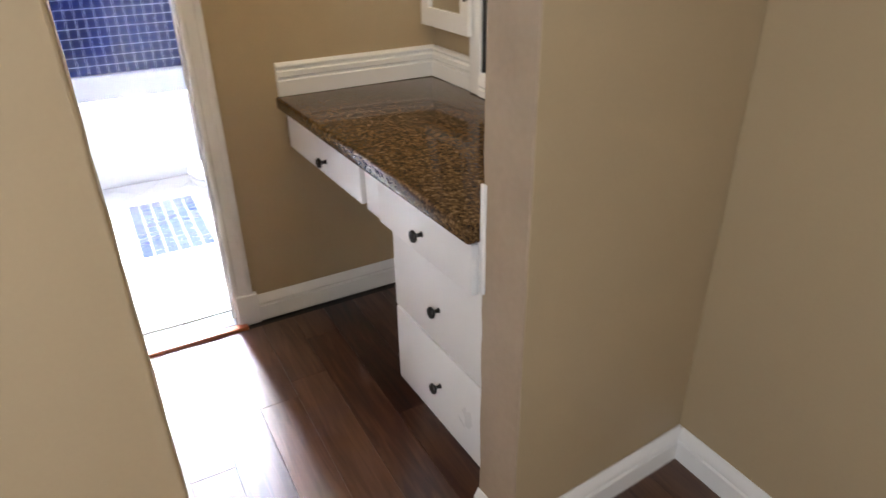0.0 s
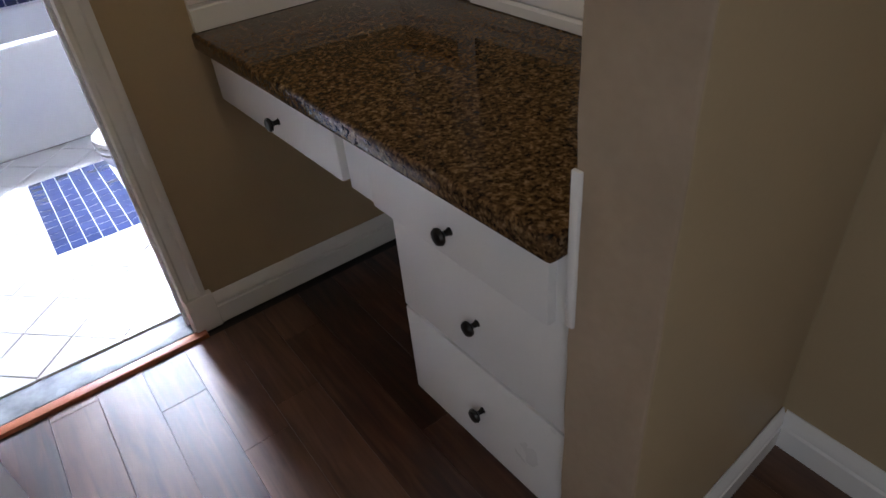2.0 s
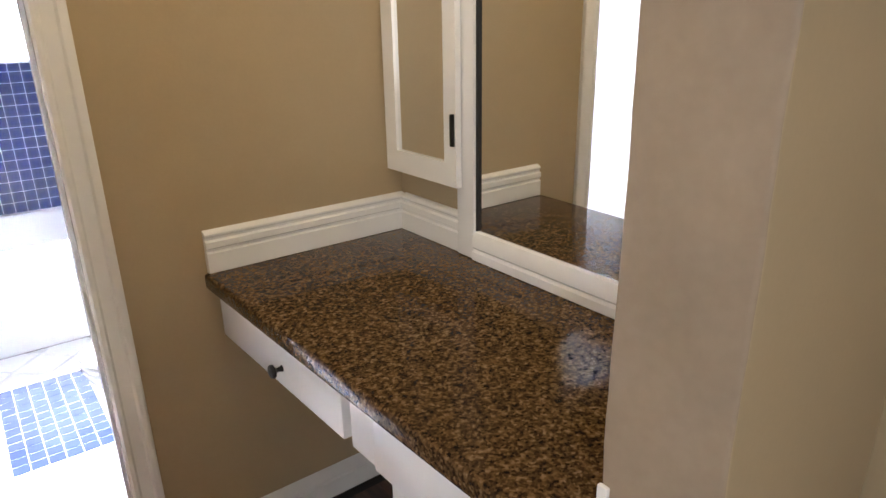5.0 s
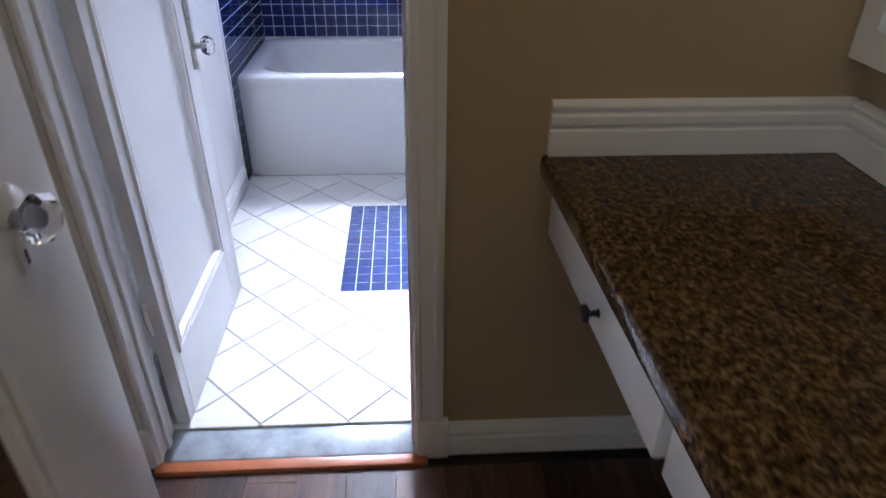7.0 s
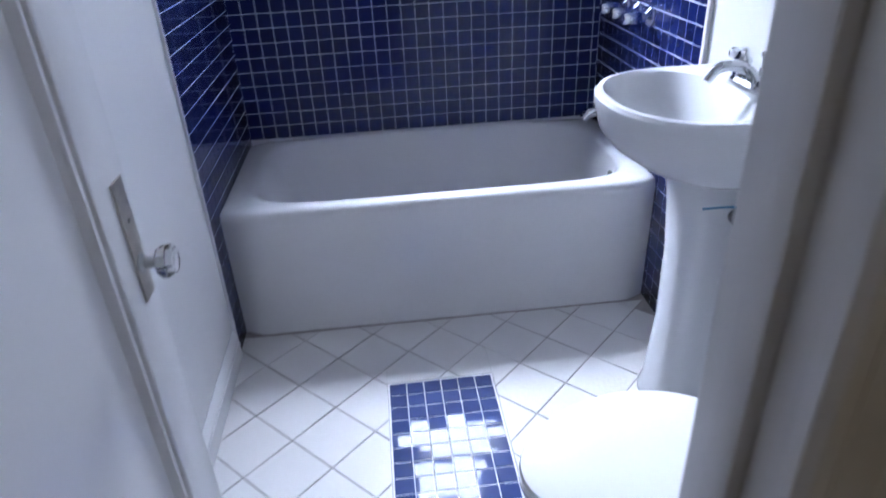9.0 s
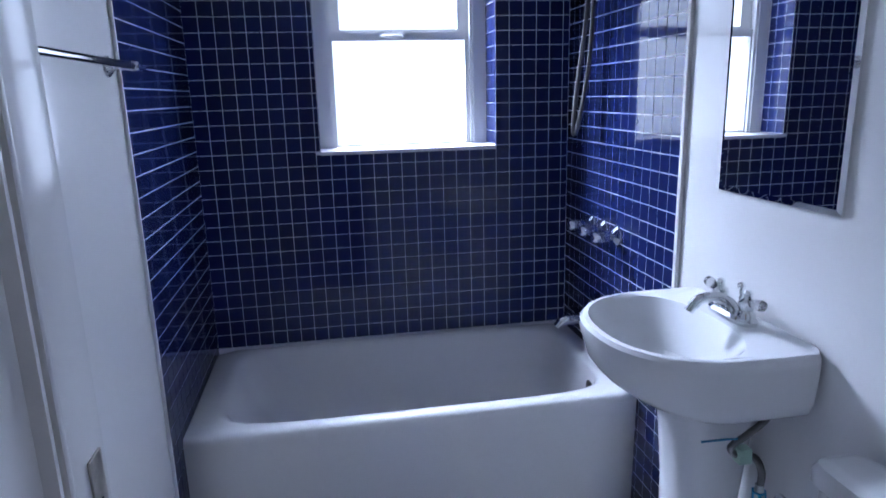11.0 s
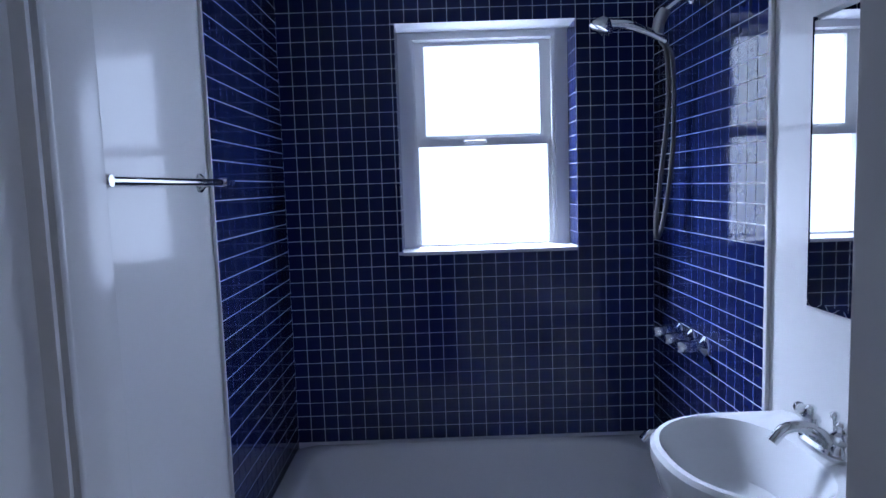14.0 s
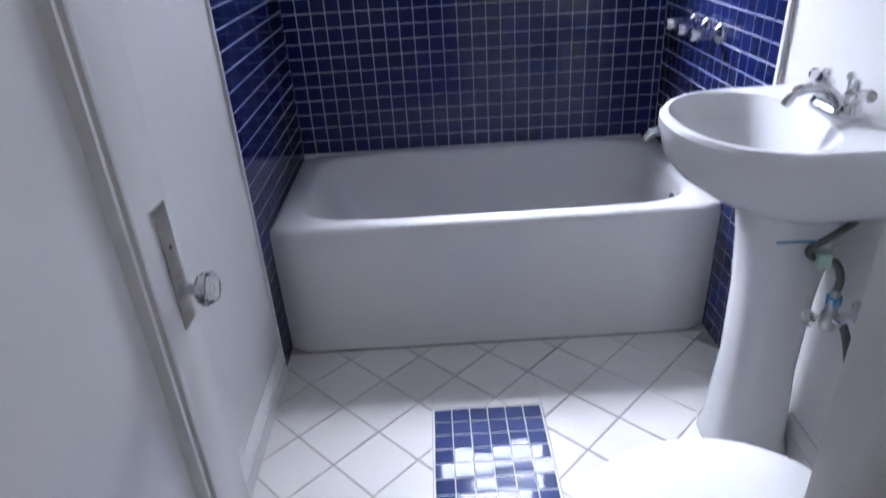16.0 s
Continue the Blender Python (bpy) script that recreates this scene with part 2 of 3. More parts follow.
TOP = 2.45          # ceilings
NY = 2.24           # dressing face of the wall to the bathroom
NB = 2.336          # bathroom face of that wall
DL, DR = -0.325, 0.339  # the bathroom doorway
BZ = 0.018          # bathroom floor
XL, XR, YB = -0.44, 1.068, 4.725  # bathroom walls


def wall(name, label, mat, *pairs):
    return solid(name, boxes(*pairs), mat, label, "wall", "structure")


# ---- walls, ceilings, floors ----
wall("wall_bathroom_front", "tan painted plaster wall with a bathroom doorway", TAN,
     ((-0.52, NY, 0), (DL - 0.02, NB - 0.006, TOP)), ((DR + 0.02, NY, 0), (1.34, NB - 0.006, TOP)), ((DL - 0.02, NY, 2.05), (DR + 0.02, NB - 0.006, TOP)))
wall("wall_bathroom_front_inside", "white painted inner face of the bathroom front wall", BATHWALL,
     ((XL, NB - 0.006, 0), (DL - 0.02, NB, TOP)), ((DR + 0.02, NB - 0.006, 0), (XR, NB, TOP)), ((DL - 0.02, NB - 0.006, 2.05), (DR + 0.02, NB, TOP)))
wall("wall_vanity_side", "tan painted plaster wall behind the vanity", TAN, ((1.225, 1.0195, 0), (1.34, NY, TOP)))


def worn_box(a, c):
    """A plaster wall end whose upright corners are eased and uneven."""
    bm = box(a, c)
    up = [e for e in bm.edges if abs(e.verts[0].co.z - e.verts[1].co.z) > 1]
    bmesh.ops.bevel(bm, geom=up, offset=0.007, segments=3, affect='EDGES', profile=0.6)
    up = [e for e in bm.edges if abs(e.verts[0].co.z - e.verts[1].co.z) > 1]
    bmesh.ops.subdivide_edges(bm, edges=up, cuts=70, use_grid_fill=True)
    for v in bm.verts:
        if 0.01 < v.co.z < TOP - 0.01:
            k = noise.noise_vector(v.co * 9) * 0.0022 + noise.noise_vector(v.co * 31) * 0.0013
            v.co.x += k.x
            v.co.y += k.y
    return bm


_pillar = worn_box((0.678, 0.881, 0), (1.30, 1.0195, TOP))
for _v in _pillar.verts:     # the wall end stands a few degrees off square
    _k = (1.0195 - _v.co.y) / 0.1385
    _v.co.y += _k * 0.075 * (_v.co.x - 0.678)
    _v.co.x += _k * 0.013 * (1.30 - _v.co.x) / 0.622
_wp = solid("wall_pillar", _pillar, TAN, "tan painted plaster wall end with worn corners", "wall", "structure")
# pinkish bare plaster, its darker tone also holding the shade of the end face
_wp.data.materials.append(material("scuffed_shaded_plaster", (0.34, 0.262, 0.186), 0.7, vary=0.16, scale=5, fine=60, bump=0.15, bump_scale=40))
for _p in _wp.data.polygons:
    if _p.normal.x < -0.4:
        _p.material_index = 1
solid("wall_hall_jamb", worn_box((-0.9, 0.85, 0), (0.029, 1.008, TOP)), TAN, "tan painted plaster wall end beside the opening", "wall", "structure")
wall("wall_closet_side", "tan painted plaster wall around the mirrored door", TAN,
     ((-0.52, 1.008, 0), (-0.37, 1.16, TOP)), ((-0.52, 1.95, 0), (-0.37, NY, TOP)), ((-0.52, 1.16, 2.04), (-0.37, 1.95, TOP)))
wall("wall_closet_back", "plain dark closet back wall", TAN, ((-1.1, 1.008, 0), (-1.0, NY, TOP)), ((-1.0, NY - 0.05, 0), (-0.52, NY, TOP)))
wall("wall_hall_right", "tan painted plaster hall wall", TAN, ((1.30, -1.6, 0), (1.41, 1.0195, TOP)))
# unseen wall, its opening made up to let the hall fill lamp in
wall("wall_hall_left", "unseen tan plaster hall wall with an opening added for the fill lamp", TAN,
     ((-1.0, -1.6, 0), (-0.9, -1.15, TOP)), ((-1.0, 0.05, 0), (-0.9, 1.008, TOP)), ((-1.0, -1.15, 0), (-0.9, 0.05, 0.85)), ((-1.0, -1.15, 2.2), (-0.9, 0.05, TOP)))
wall("wall_hall_back", "tan painted plaster hall wall", TAN, ((-1.0, -1.7, 0), (1.41, -1.6, TOP)))
wall("wall_bath_left", "white painted bathroom wall", BATHWALL, ((XL - 0.12, NB, 0), (XL, 5.02, TOP)))
wall("wall_bath_right", "white painted bathroom wall", BATHWALL, ((XR, NB, 0), (XR + 0.12, 5.02, TOP)))
WX0, WX1, WZ0, WZ1 = 0.034, 0.751, 1.289, 2.210
wall("wall_bath_back", "tiled bathroom wall with a deep window opening", GROUT,
     ((XL, YB, 0), (WX0, 5.02, TOP)), ((WX1, YB, 0), (XR, 5.02, TOP)), ((WX0, YB, 0), (WX1, 5.02, WZ0)), ((WX0, YB, WZ1), (WX1, 5.02, TOP)))
solid("ceiling", box((-1.1, -1.7, TOP), (1.41, NB, TOP + 0.1)), CEIL, "plain painted plaster ceiling", "ceiling", "structure")
solid("ceiling_bathroom", box((XL - 0.12, NB, TOP), (XR + 0.12, 5.02, TOP + 0.1)), CEIL, "plain painted bathroom ceiling", "ceiling", "structure")
solid("ground", box((-40, -40, -0.4), (40, 40, -0.25)), material("asphalt", (0.06, 0.06, 0.06), 0.9), "dark ground outside the house", "ground", "structure")

# dressing-room floor: planks run along y
floor_wood = solid("floor_wood", box((-1.1, -1.7, -0.2), (1.41, NY + 0.02, -0.012)), DARK, "dark brown hand-scraped wood plank floor", "floor", "structure")
floor_tile = solid("floor_tile", box((XL, 2.337, -0.2), (XR, 5.02, BZ - 0.004)), GREYGROUT, "white diagonal tile floor with grey grout", "floor", "structure")
solid("threshold", box((DL, NY - 0.012, -0.1), (DR, 2.3355, 0.012), 0.003), MARBLE, "veined grey marble threshold slab in the doorway", "threshold", "structure")
solid("threshold_strip", box((DL - 0.01, 2.192, -0.1), (DR + 0.03, NY - 0.013, 0.012), 0.006), ORANGE, "orange stained oak transition strip on the floor", "trim", "structure")


def base_board(name, a, b, out, z=0.0, mat=WHITE):
    return solid(name, sweep(BASE_PROFILE, (a[0], a[1], z), (b[0], b[1], z), out), mat, "white moulded wooden baseboard along the wall", "baseboard", "structure")


base_board("baseboard", (DR + 0.085, NY), (1.225, NY), (0, -1, 0))
base_board("baseboard", (1.225, 1.40), (1.225, NY - 0.016), (-1, 0, 0))
base_board("baseboard", (0.675, 0.879), (1.30, 0.926), (0.075, -0.997, 0))
base_board("baseboard", (1.30, -1.6), (1.30, 0.915), (-1, 0, 0))
base_board("baseboard", (0.692, 0.865), (0.679, 1.0195), (-0.996, -0.09, 0))
base_board("baseboard", (-0.9, 0.85), (0.029, 0.85), (0, -1, 0))
base_board("baseboard", (-0.37, 1.99), (-0.37, NY), (1, 0, 0))
base_board("baseboard", (XL, NB + 0.005), (XL, 3.87), (1, 0, 0), BZ)
base_board("baseboard", (XR, NB + 0.005), (XR, 3.79), (-1, 0, 0), BZ)

# bathroom doorway: casing, jambs
solid("door_casing", sweep(CASING, (DR - 0.004, NY, 0), (DR - 0.004, NY, 2.06), (0, -1, 0), (1, 0, 0)), WHITE, "white moulded wooden door casing", "trim", "structure")
solid("door_casing", sweep(CASING, (DL + 0.004, NY, 0), (DL + 0.004, NY, 2.06), (0, -1, 0), (-1, 0, 0)), WHITE, "white moulded wooden door casing", "trim", "structure")
solid("door_casing_top", sweep(CASING, (DL - 0.07, NY, 2.06), (DR + 0.07, NY, 2.06), (0, -1, 0)), WHITE, "white moulded wooden head casing", "trim", "structure")
for _x0, _x1 in ((DR + 0.003, DR + 0.085), (DL - 0.085, DL - 0.003)):
    solid("plinth_block", box((_x0, NY - 0.026, 0), (_x1, NY, 0.13), 0.004), WHITE, "white painted plinth block below the casing", "trim", "structure")
solid("door_jamb", box((DR, NY - 0.001, 0.0), (DR + 0.0195, NB + 0.001, 2.05), 0.002), WHITE, "white painted door jamb", "trim", "structure")
solid("door_jamb", box((DL - 0.0195, NY - 0.001, 0.0), (DL, NB + 0.001, 2.05), 0.002), WHITE, "white painted door jamb", "trim", "structure")
solid("door_stop", box((DR - 0.011, NY + 0.03, 0.012), (DR, NB - 0.04, 2.05), 0.002), WHITE, "white painted door stop strip", "trim", "structure")
solid("door_stop", box((DL, NY + 0.03, 0.012), (DL + 0.011, NB - 0.04, 2.05), 0.002), WHITE, "white painted door stop strip", "trim", "structure")
solid("door_head", box((DL, NY - 0.001, 2.03), (DR, NB + 0.001, 2.0495)), WHITE, "white painted door head", "trim", "structure")
for _y0, _y1 in ((NB, NB + 0.016),):
    solid("door_casing_inside", box((DR + 0.012, _y0, BZ), (DR + 0.085, _y1, 2.06), 0.004), WHITE, "white flat casing inside the bathroom", "trim", "structure")


# ---- doors ----
def panel_door(name, w, h, label, t=0.036, stile=0.128, bottom=0.22, inset=None, hinge=None):
    """A leaf with its hinge edge at x = 0, its width along x and thickness along y."""
    d = thing(name, label, "door")
    g = 0.012
    hinge = hinge or stile
    part("stile", box((0, 0, 0), (hinge, t, h), 0.002), WHITE, d)
    part("stile", box((w - stile, 0, 0), (w, t, h), 0.002), WHITE, d)
    part("bottom_rail", box((hinge, 0, 0), (w - stile, t, bottom)), WHITE, d)
    part("top_rail", box((hinge, 0, h - 0.13), (w - stile, t, h)), WHITE, d)
    part("panel", box((hinge, g, bottom), (w - stile, t - g, h - 0.13)), inset or WHITE, d, "inset panel")
    for y, s in ((0, 1), (t, -1)):
        prof = [(0, -0.006), (-0.007, -0.003), (-0.008, 0.004), (-0.006, 0.010), (0.003, 0.012), (0.003, 0.018), (-0.003, 0.020), (-0.003, 0.028), (g, 0.036), (g, -0.004)]
        o = (0, s, 0)
        part("bead", sweep(prof, (hinge, y, bottom), (hinge, y, h - 0.13), o, (1, 0, 0)), WHITE, d)
        part("bead", sweep(prof, (w - stile, y, bottom), (w - stile, y, h - 0.13), o, (-1, 0, 0)), WHITE, d)
        part("bead", sweep(prof, (hinge, y, bottom), (w - stile, y, bottom), o, (0, 0, 1)), WHITE, d)
        part("bead", sweep(prof, (hinge, y, h - 0.13), (w - stile, y, h - 0.13), o, (0, 0, -1)), WHITE, d)
    return d


def crystal_knob(parent, x, y, z, s, name="knob", k=1.0):
    m = Matrix.Translation((x, y, z)) @ Matrix.Rotation(radians(-90 * s), 4, 'X')
    kn = part(name, lathe([(0.010 * k, 0.024), (0.021 * k, 0.028), (0.028 * k, 0.037), (0.029 * k, 0.046), (0.022 * k, 0.056), (0.018 * k, 0.058)], m, 8), CRYSTAL, parent, "faceted clear crystal knob")
    for p in kn.data.polygons:
        p.use_smooth = False
    part("shank", lathe([(0.017, 0), (0.017, 0.004), (0.010, 0.008), (0.009, 0.024), (0.013, 0.026), (0.013, 0.030)], m, 16), STEEL, parent, "dull metal shank")


bath_door = panel_door("door_1", 0.665, 2.0, "white painted panel door standing open into the bathroom", t=0.038, hinge=0.045)
part("lock_plate", box((0.600, -0.004, 0.806), (0.644, 0, 1.014), 0.0015), BRASS, bath_door, "worn nickel lock plate")
part("keyhole", lathe([(0.004, 0), (0.004, 0.0006)], Matrix.Translation((0.622, -0.0041, 0.945)) @ Matrix.Rotation(radians(90), 4, 'X'), 10), BLACK, bath_door, "dark keyhole")
crystal_knob(bath_door, 0.618, -0.003, 0.870, -1)
for _z in (0.315, 1.72):
    part("hinge", lathe([(0.007, 0), (0.007, 0.09)], Matrix.Translation((-0.006, 0.034, _z)), 12), WHITE, bath_door, "painted steel hinge knuckle")
    part("hinge_leaf", box((-0.003, 0.004, _z), (0.0, 0.032, _z + 0.09)), WHITE, bath_door, "painted hinge leaf")
bath_door.matrix_world = pose(-0.280, NB + 0.012, BZ + 0.008, 0, 0, 90)

closet_door = panel_door("door_2", 0.755, 1.99, "white painted door with an inset mirror, ajar beside the vanity", t=0.036, stile=0.185, bottom=0.32, inset=MIRROR)
_rose = part("escutcheon", lathe([(0.031, 0), (0.031, 0.003), (0.024, 0.007), (0.012, 0.009)], Matrix.Translation((0.665, 0, 0.965)) @ Matrix.Rotation(radians(90), 4, 'X'), 20), WHITE, closet_door, "chipped painted rose")
part("key_escutcheon", box((0.653, -0.003, 0.868), (0.677, 0, 0.915), 0.0012), WHITE, closet_door, "small painted keyhole plate")
part("keyhole", box((0.6625, -0.0036, 0.879), (0.6675, -0.003, 0.901)), BLACK, closet_door, "dark keyhole")
crystal_knob(closet_door, 0.665, -0.002, 0.952, -1, k=1.25)
closet_door.matrix_world = pose(-0.325, 1.165, 0.01, 0, 0, 78.2)


# ---- vanity ----
def knob(parent, x, y, z):
    m = Matrix.Translation((x, y, z)) @ Matrix.Rotation(radians(-90), 4, 'Y')
    part("knob", lathe([(0.008, 0), (0.006, 0.004), (0.005, 0.012), (0.009, 0.017), (0.0155, 0.020), (0.0165, 0.024), (0.014, 0.029), (0.006, 0.032)], m, 20), BLACK, parent, "round dark bronze knob")


CZ = 0.859
SKEW = 0.036        # the counter's front edge is not quite square to the wall


def skewed(bm, x_at_wall=0.0):
    """Leans a front along y so that it follows the counter's edge."""
    for v in bm.verts:
        v.co.x += (NY - v.co.y) * SKEW * max(0.0, min(1.0, (1.1 - v.co.x) / 0.3))
    return bm


FX = 0.632          # drawer fronts, at the far wall
LX = FX + 0.045     # the lower drawers sit further back
solid("countertop", skewed(box((0.600, 1.022, CZ - 0.043), (1.222, NY - 0.003, CZ), 0.011, 3)), GRANITE, "polished speckled brown granite vanity countertop", "countertop")
chest = thing("drawer_cabinet", "white painted cabinet with three drawers under the granite", "cabinet")
part("body", skewed(boxes(((LX + 0.018, 1.023, 0.10), (1.20, 1.53, CZ - 0.045)), ((LX + 0.07, 1.026, 0.0), (1.20, 1.525, 0.10)))), CABINET, chest)
part("face_frame", skewed(boxes(((FX + 0.020, 1.023, 0.672), (LX + 0.018, 1.53, CZ - 0.045)), ((LX, 1.023, 0.10), (LX + 0.0175, 1.048, 0.64)))), CABINET, chest)
for _x0, _y0, _y1, _z0, _z1, _kz in ((FX, 1.056, 1.515, 0.668, 0.795, 0.730), (LX - 0.002, 1.05, 1.528, 0.382, 0.655, 0.496), (LX - 0.002, 1.05, 1.528, 0.108, 0.374, 0.243)):
    _d = part("drawer", skewed(box((_x0, _y0, _z0), (_x0 + 0.019, _y1, _z1), 0.004, 2)), CABINET, chest, "white drawer front")
    knob(_d, _x0 + (NY - 1.275) * SKEW, 1.275, _kz)
apron = thing("vanity_apron", "white painted apron with a shallow drawer under granite", "cabinet")
part("rail", skewed(box((FX + 0.02, 1.532, 0.684), (FX + 0.05, NY - 0.004, CZ - 0.045))), CABINET, apron)
part("filler", skewed(box((FX + 0.004, 1.520, 0.672), (FX + 0.0195, 1.600, CZ - 0.045), 0.002)), CABINET, apron)
_d = part("drawer", skewed(box((FX - 0.004, 1.618, 0.680), (FX + 0.018, NY - 0.015, 0.795), 0.004, 2)), CABINET, apron, "white shallow drawer front")
knob(_d, FX - 0.004 + (NY - 1.877) * SKEW, 1.877, 0.729)
solid("backsplash", sweep(SPLASH, (0.612, NY - 0.001, CZ + 0.001), (1.2225, NY - 0.001, CZ + 0.001), (0, -1, 0)), WHITE, "white moulded backsplash board on the granite", "backsplash")
solid("backsplash", sweep(SPLASH, (1.2235, 1.936, CZ + 0.001), (1.2235, NY - 0.023, CZ + 0.001), (-1, 0, 0)), WHITE, "white moulded backsplash board on the granite", "backsplash")
# framed mirror and the little mirrored cabinet
vm = thing("vanity_mirror", "large mirror in a white wooden frame above granite", "mirror")
_mx = 1.195
part("frame_stile", box((_mx, 1.866, CZ + 0.002), (1.224, 1.934, 2.10), 0.004), WHITE, vm)
part("frame_stile", box((_mx, 1.022, CZ + 0.002), (1.224, 1.060, 2.10), 0.004), WHITE, vm)
part("frame_rail", sweep([(0, 0), (0.034, 0), (0.034, 0.022), (0.027, 0.029), (0.034, 0.036), (0.034, 0.058), (0.024, 0.074), (0.0, 0.079)], (1.224, 1.06, CZ + 0.002), (1.224, 1.866, CZ + 0.002), (-1, 0, 0)), WHITE, vm)
part("frame_rail", box((_mx, 1.06, 2.03), (1.224, 1.866, 2.10), 0.004), WHITE, vm)
# near-black strip stands in for the shaded gap between glass and stile
part("glass_gap", box((1.203, 1.857, CZ + 0.08), (1.2088, 1.8658, 2.03)), DARK, vm, "dark strip for the shaded gap beside the mirror glass")
part("mirror_glass", box((1.209, 1.06, CZ + 0.06), (1.222, 1.866, 2.03)), MIRROR, vm, "clear silvered mirror glass")
mc = thing("mirror_cabinet", "small white medicine cabinet with a mirrored door", "cabinet")
_cz = 1.050
part("body", box((1.190, 1.935, _cz), (1.224, NY - 0.004, 1.90), 0.003), WHITE, mc)
_d = part("door", boxes(((1.172, 1.907, _cz), (1.1895, 1.957, 1.90)), ((1.172, 2.180, _cz), (1.1895, NY - 0.006, 1.90)), ((1.172, 1.957, _cz), (1.1895, 2.180, _cz + 0.062)), ((1.172, 1.957, 1.84), (1.1895, 2.180, 1.90))), WHITE, mc, "white framed door")
part("mirror_glass", box((1.181, 1.957, _cz + 0.062), (1.188, 2.180, 1.84)), MIRROR, _d, "bevelled mirror glass")
part("latch", box((1.161, 1.911, 1.158), (1.172, 1.921, 1.240), 0.003), BLACK, mc, "small black latch")
sw = thing("latch_plate", "small white plate on the wall end", "plate")
part("plate", box((0.6725, 1.006, 0.70), (0.6795, 1.0205, 0.950), 0.002), WHITE, sw)
cl = thing("ceiling_lamp", "round frosted ceiling lamp, lit", "lamp")
part("base", lathe([(0.15, 0), (0.16, 0.006), (0.16, 0.025), (0.15, 0.03)], Matrix.Translation((0.5, 1.55, 2.42)), 32), WHITE, cl)

# ---- bathtub ----
tub = thing("bathtub", "white enamelled built-in bathtub with a plain apron", "bathtub")
_tx, _ty, _ta, _tb = 0.314, 4.3475, 0.751, 0.3765
_loops = [squircle(_tx, _ty + 0.004, _ta, _tb - 0.006, 40, BZ), squircle(_tx, _ty, _ta, _tb, 40, 0.44), squircle(_tx, _ty, _ta, _tb, 40, 0.475),
          squircle(_tx, _ty, _ta - 0.002, _tb - 0.008, 40, 0.494), squircle(_tx, _ty, _ta - 0.008, _tb - 0.016, 34, 0.502), squircle(_tx, _ty, _ta - 0.016, _tb - 0.03, 30, 0.507),
          squircle(_tx + 0.010, _ty + 0.014, _ta - 0.070, _tb - 0.040, 6.5, 0.508), squircle(_tx + 0.010, _ty + 0.014, _ta - 0.084, _tb - 0.050, 6.2, 0.502),
          squircle(_tx + 0.012, _ty + 0.014, _ta - 0.096, _tb - 0.060, 6.0, 0.49), squircle(_tx + 0.035, _ty + 0.012, _ta - 0.145, _tb - 0.092, 5.5, 0.35),
          squircle(_tx + 0.055, _ty + 0.01, _ta - 0.20, _tb - 0.115, 5, 0.22), squircle(_tx + 0.06, _ty + 0.01, _ta - 0.25, _tb - 0.15, 4, 0.165), squircle(_tx + 0.06, _ty + 0.01, _ta - 0.36, _tb - 0.23, 2.6, 0.15)]
part("basin", rings(_loops), ENAMEL, tub)
_m = Matrix.Translation((0.968, 4.18, 0.432)) @ Matrix.Rotation(radians(-97), 4, 'Y')
part("overflow_plate", lathe([(0.036, 0), (0.036, 0.004), (0.028, 0.008), (0.006, 0.010)], _m, 24), TARNISH, tub, "round tarnished overflow plate")
part("drain_lever", tube([(0.965, 4.18, 0.432), (0.948, 4.17, 0.430), (0.928, 4.155, 0.420)], 0.005), TARNISH, tub, "small tarnished lever")

# ---- wall fittings of the tub ----
for _y, _n2 in ((4.205, 0), (4.32, 1), (4.435, 2)):
    v = thing("tub_valve", "chrome cross-handled shower valve on blue tile", "tap", "valves above the tub")
    _m = Matrix.Translation((XR - 0.007, _y, 1.005)) @ Matrix.Rotation(radians(-90), 4, 'Y')
    part("flange", lathe([(0.036, 0), (0.035, 0.006), (0.022, 0.016), (0.015, 0.02), (0.014, 0.045)], _m, 24), CHROME, v)
    part("handle", lathe([(0.011, 0.030), (0.019, 0.034), (0.021, 0.046), (0.021, 0.088), (0.017, 0.096), (0.006, 0.098)], _m, 10), CHROME, v, "chunky faceted chrome handle")
sp = thing("tub_spout", "chrome bathtub spout on blue tile", "tap")
part("spout", tube([(XR - 0.007, 4.42, 0.625), (0.99, 4.42, 0.625), (0.945, 4.42, 0.618), (0.92, 4.42, 0.595)], lambda t: 0.024 - 0.006 * t), CHROME, sp)
sh = thing("hand_shower", "chrome hand shower with a grey hose on its arm", "shower")
part("arm", tube([(XR - 0.032, 4.33, 2.175), (0.995, 4.335, 2.16), (0.94, 4.345, 2.12)], 0.011), CHROME, sh)
part("flange", lathe([(0.032, 0), (0.03, 0.006), (0.014, 0.012)], Matrix.Translation((XR - 0.032, 4.33, 2.175)) @ Matrix.Rotation(radians(-90), 4, 'Y'), 24), CHROME, sh)
part("bracket", tube([(0.955, 4.345, 2.135), (0.935, 4.345, 2.10), (0.925, 4.34, 2.055)], 0.020), STEEL, sh, "grey plastic bracket")
part("handle", tube([(0.955, 4.34, 2.035), (0.90, 4.34, 2.062), (0.83, 4.34, 2.088), (0.765, 4.34, 2.092)], lambda t: 0.014 + 0.004 * t), CHROME, sh)
part("head", lathe([(0.018, 0.03), (0.034, 0.012), (0.042, 0.0), (0.040, -0.012), (0.034, -0.015)], Matrix.Translation((0.735, 4.335, 2.085)) @ Matrix.Rotation(radians(28), 4, 'Y'), 24), CHROME, sh)
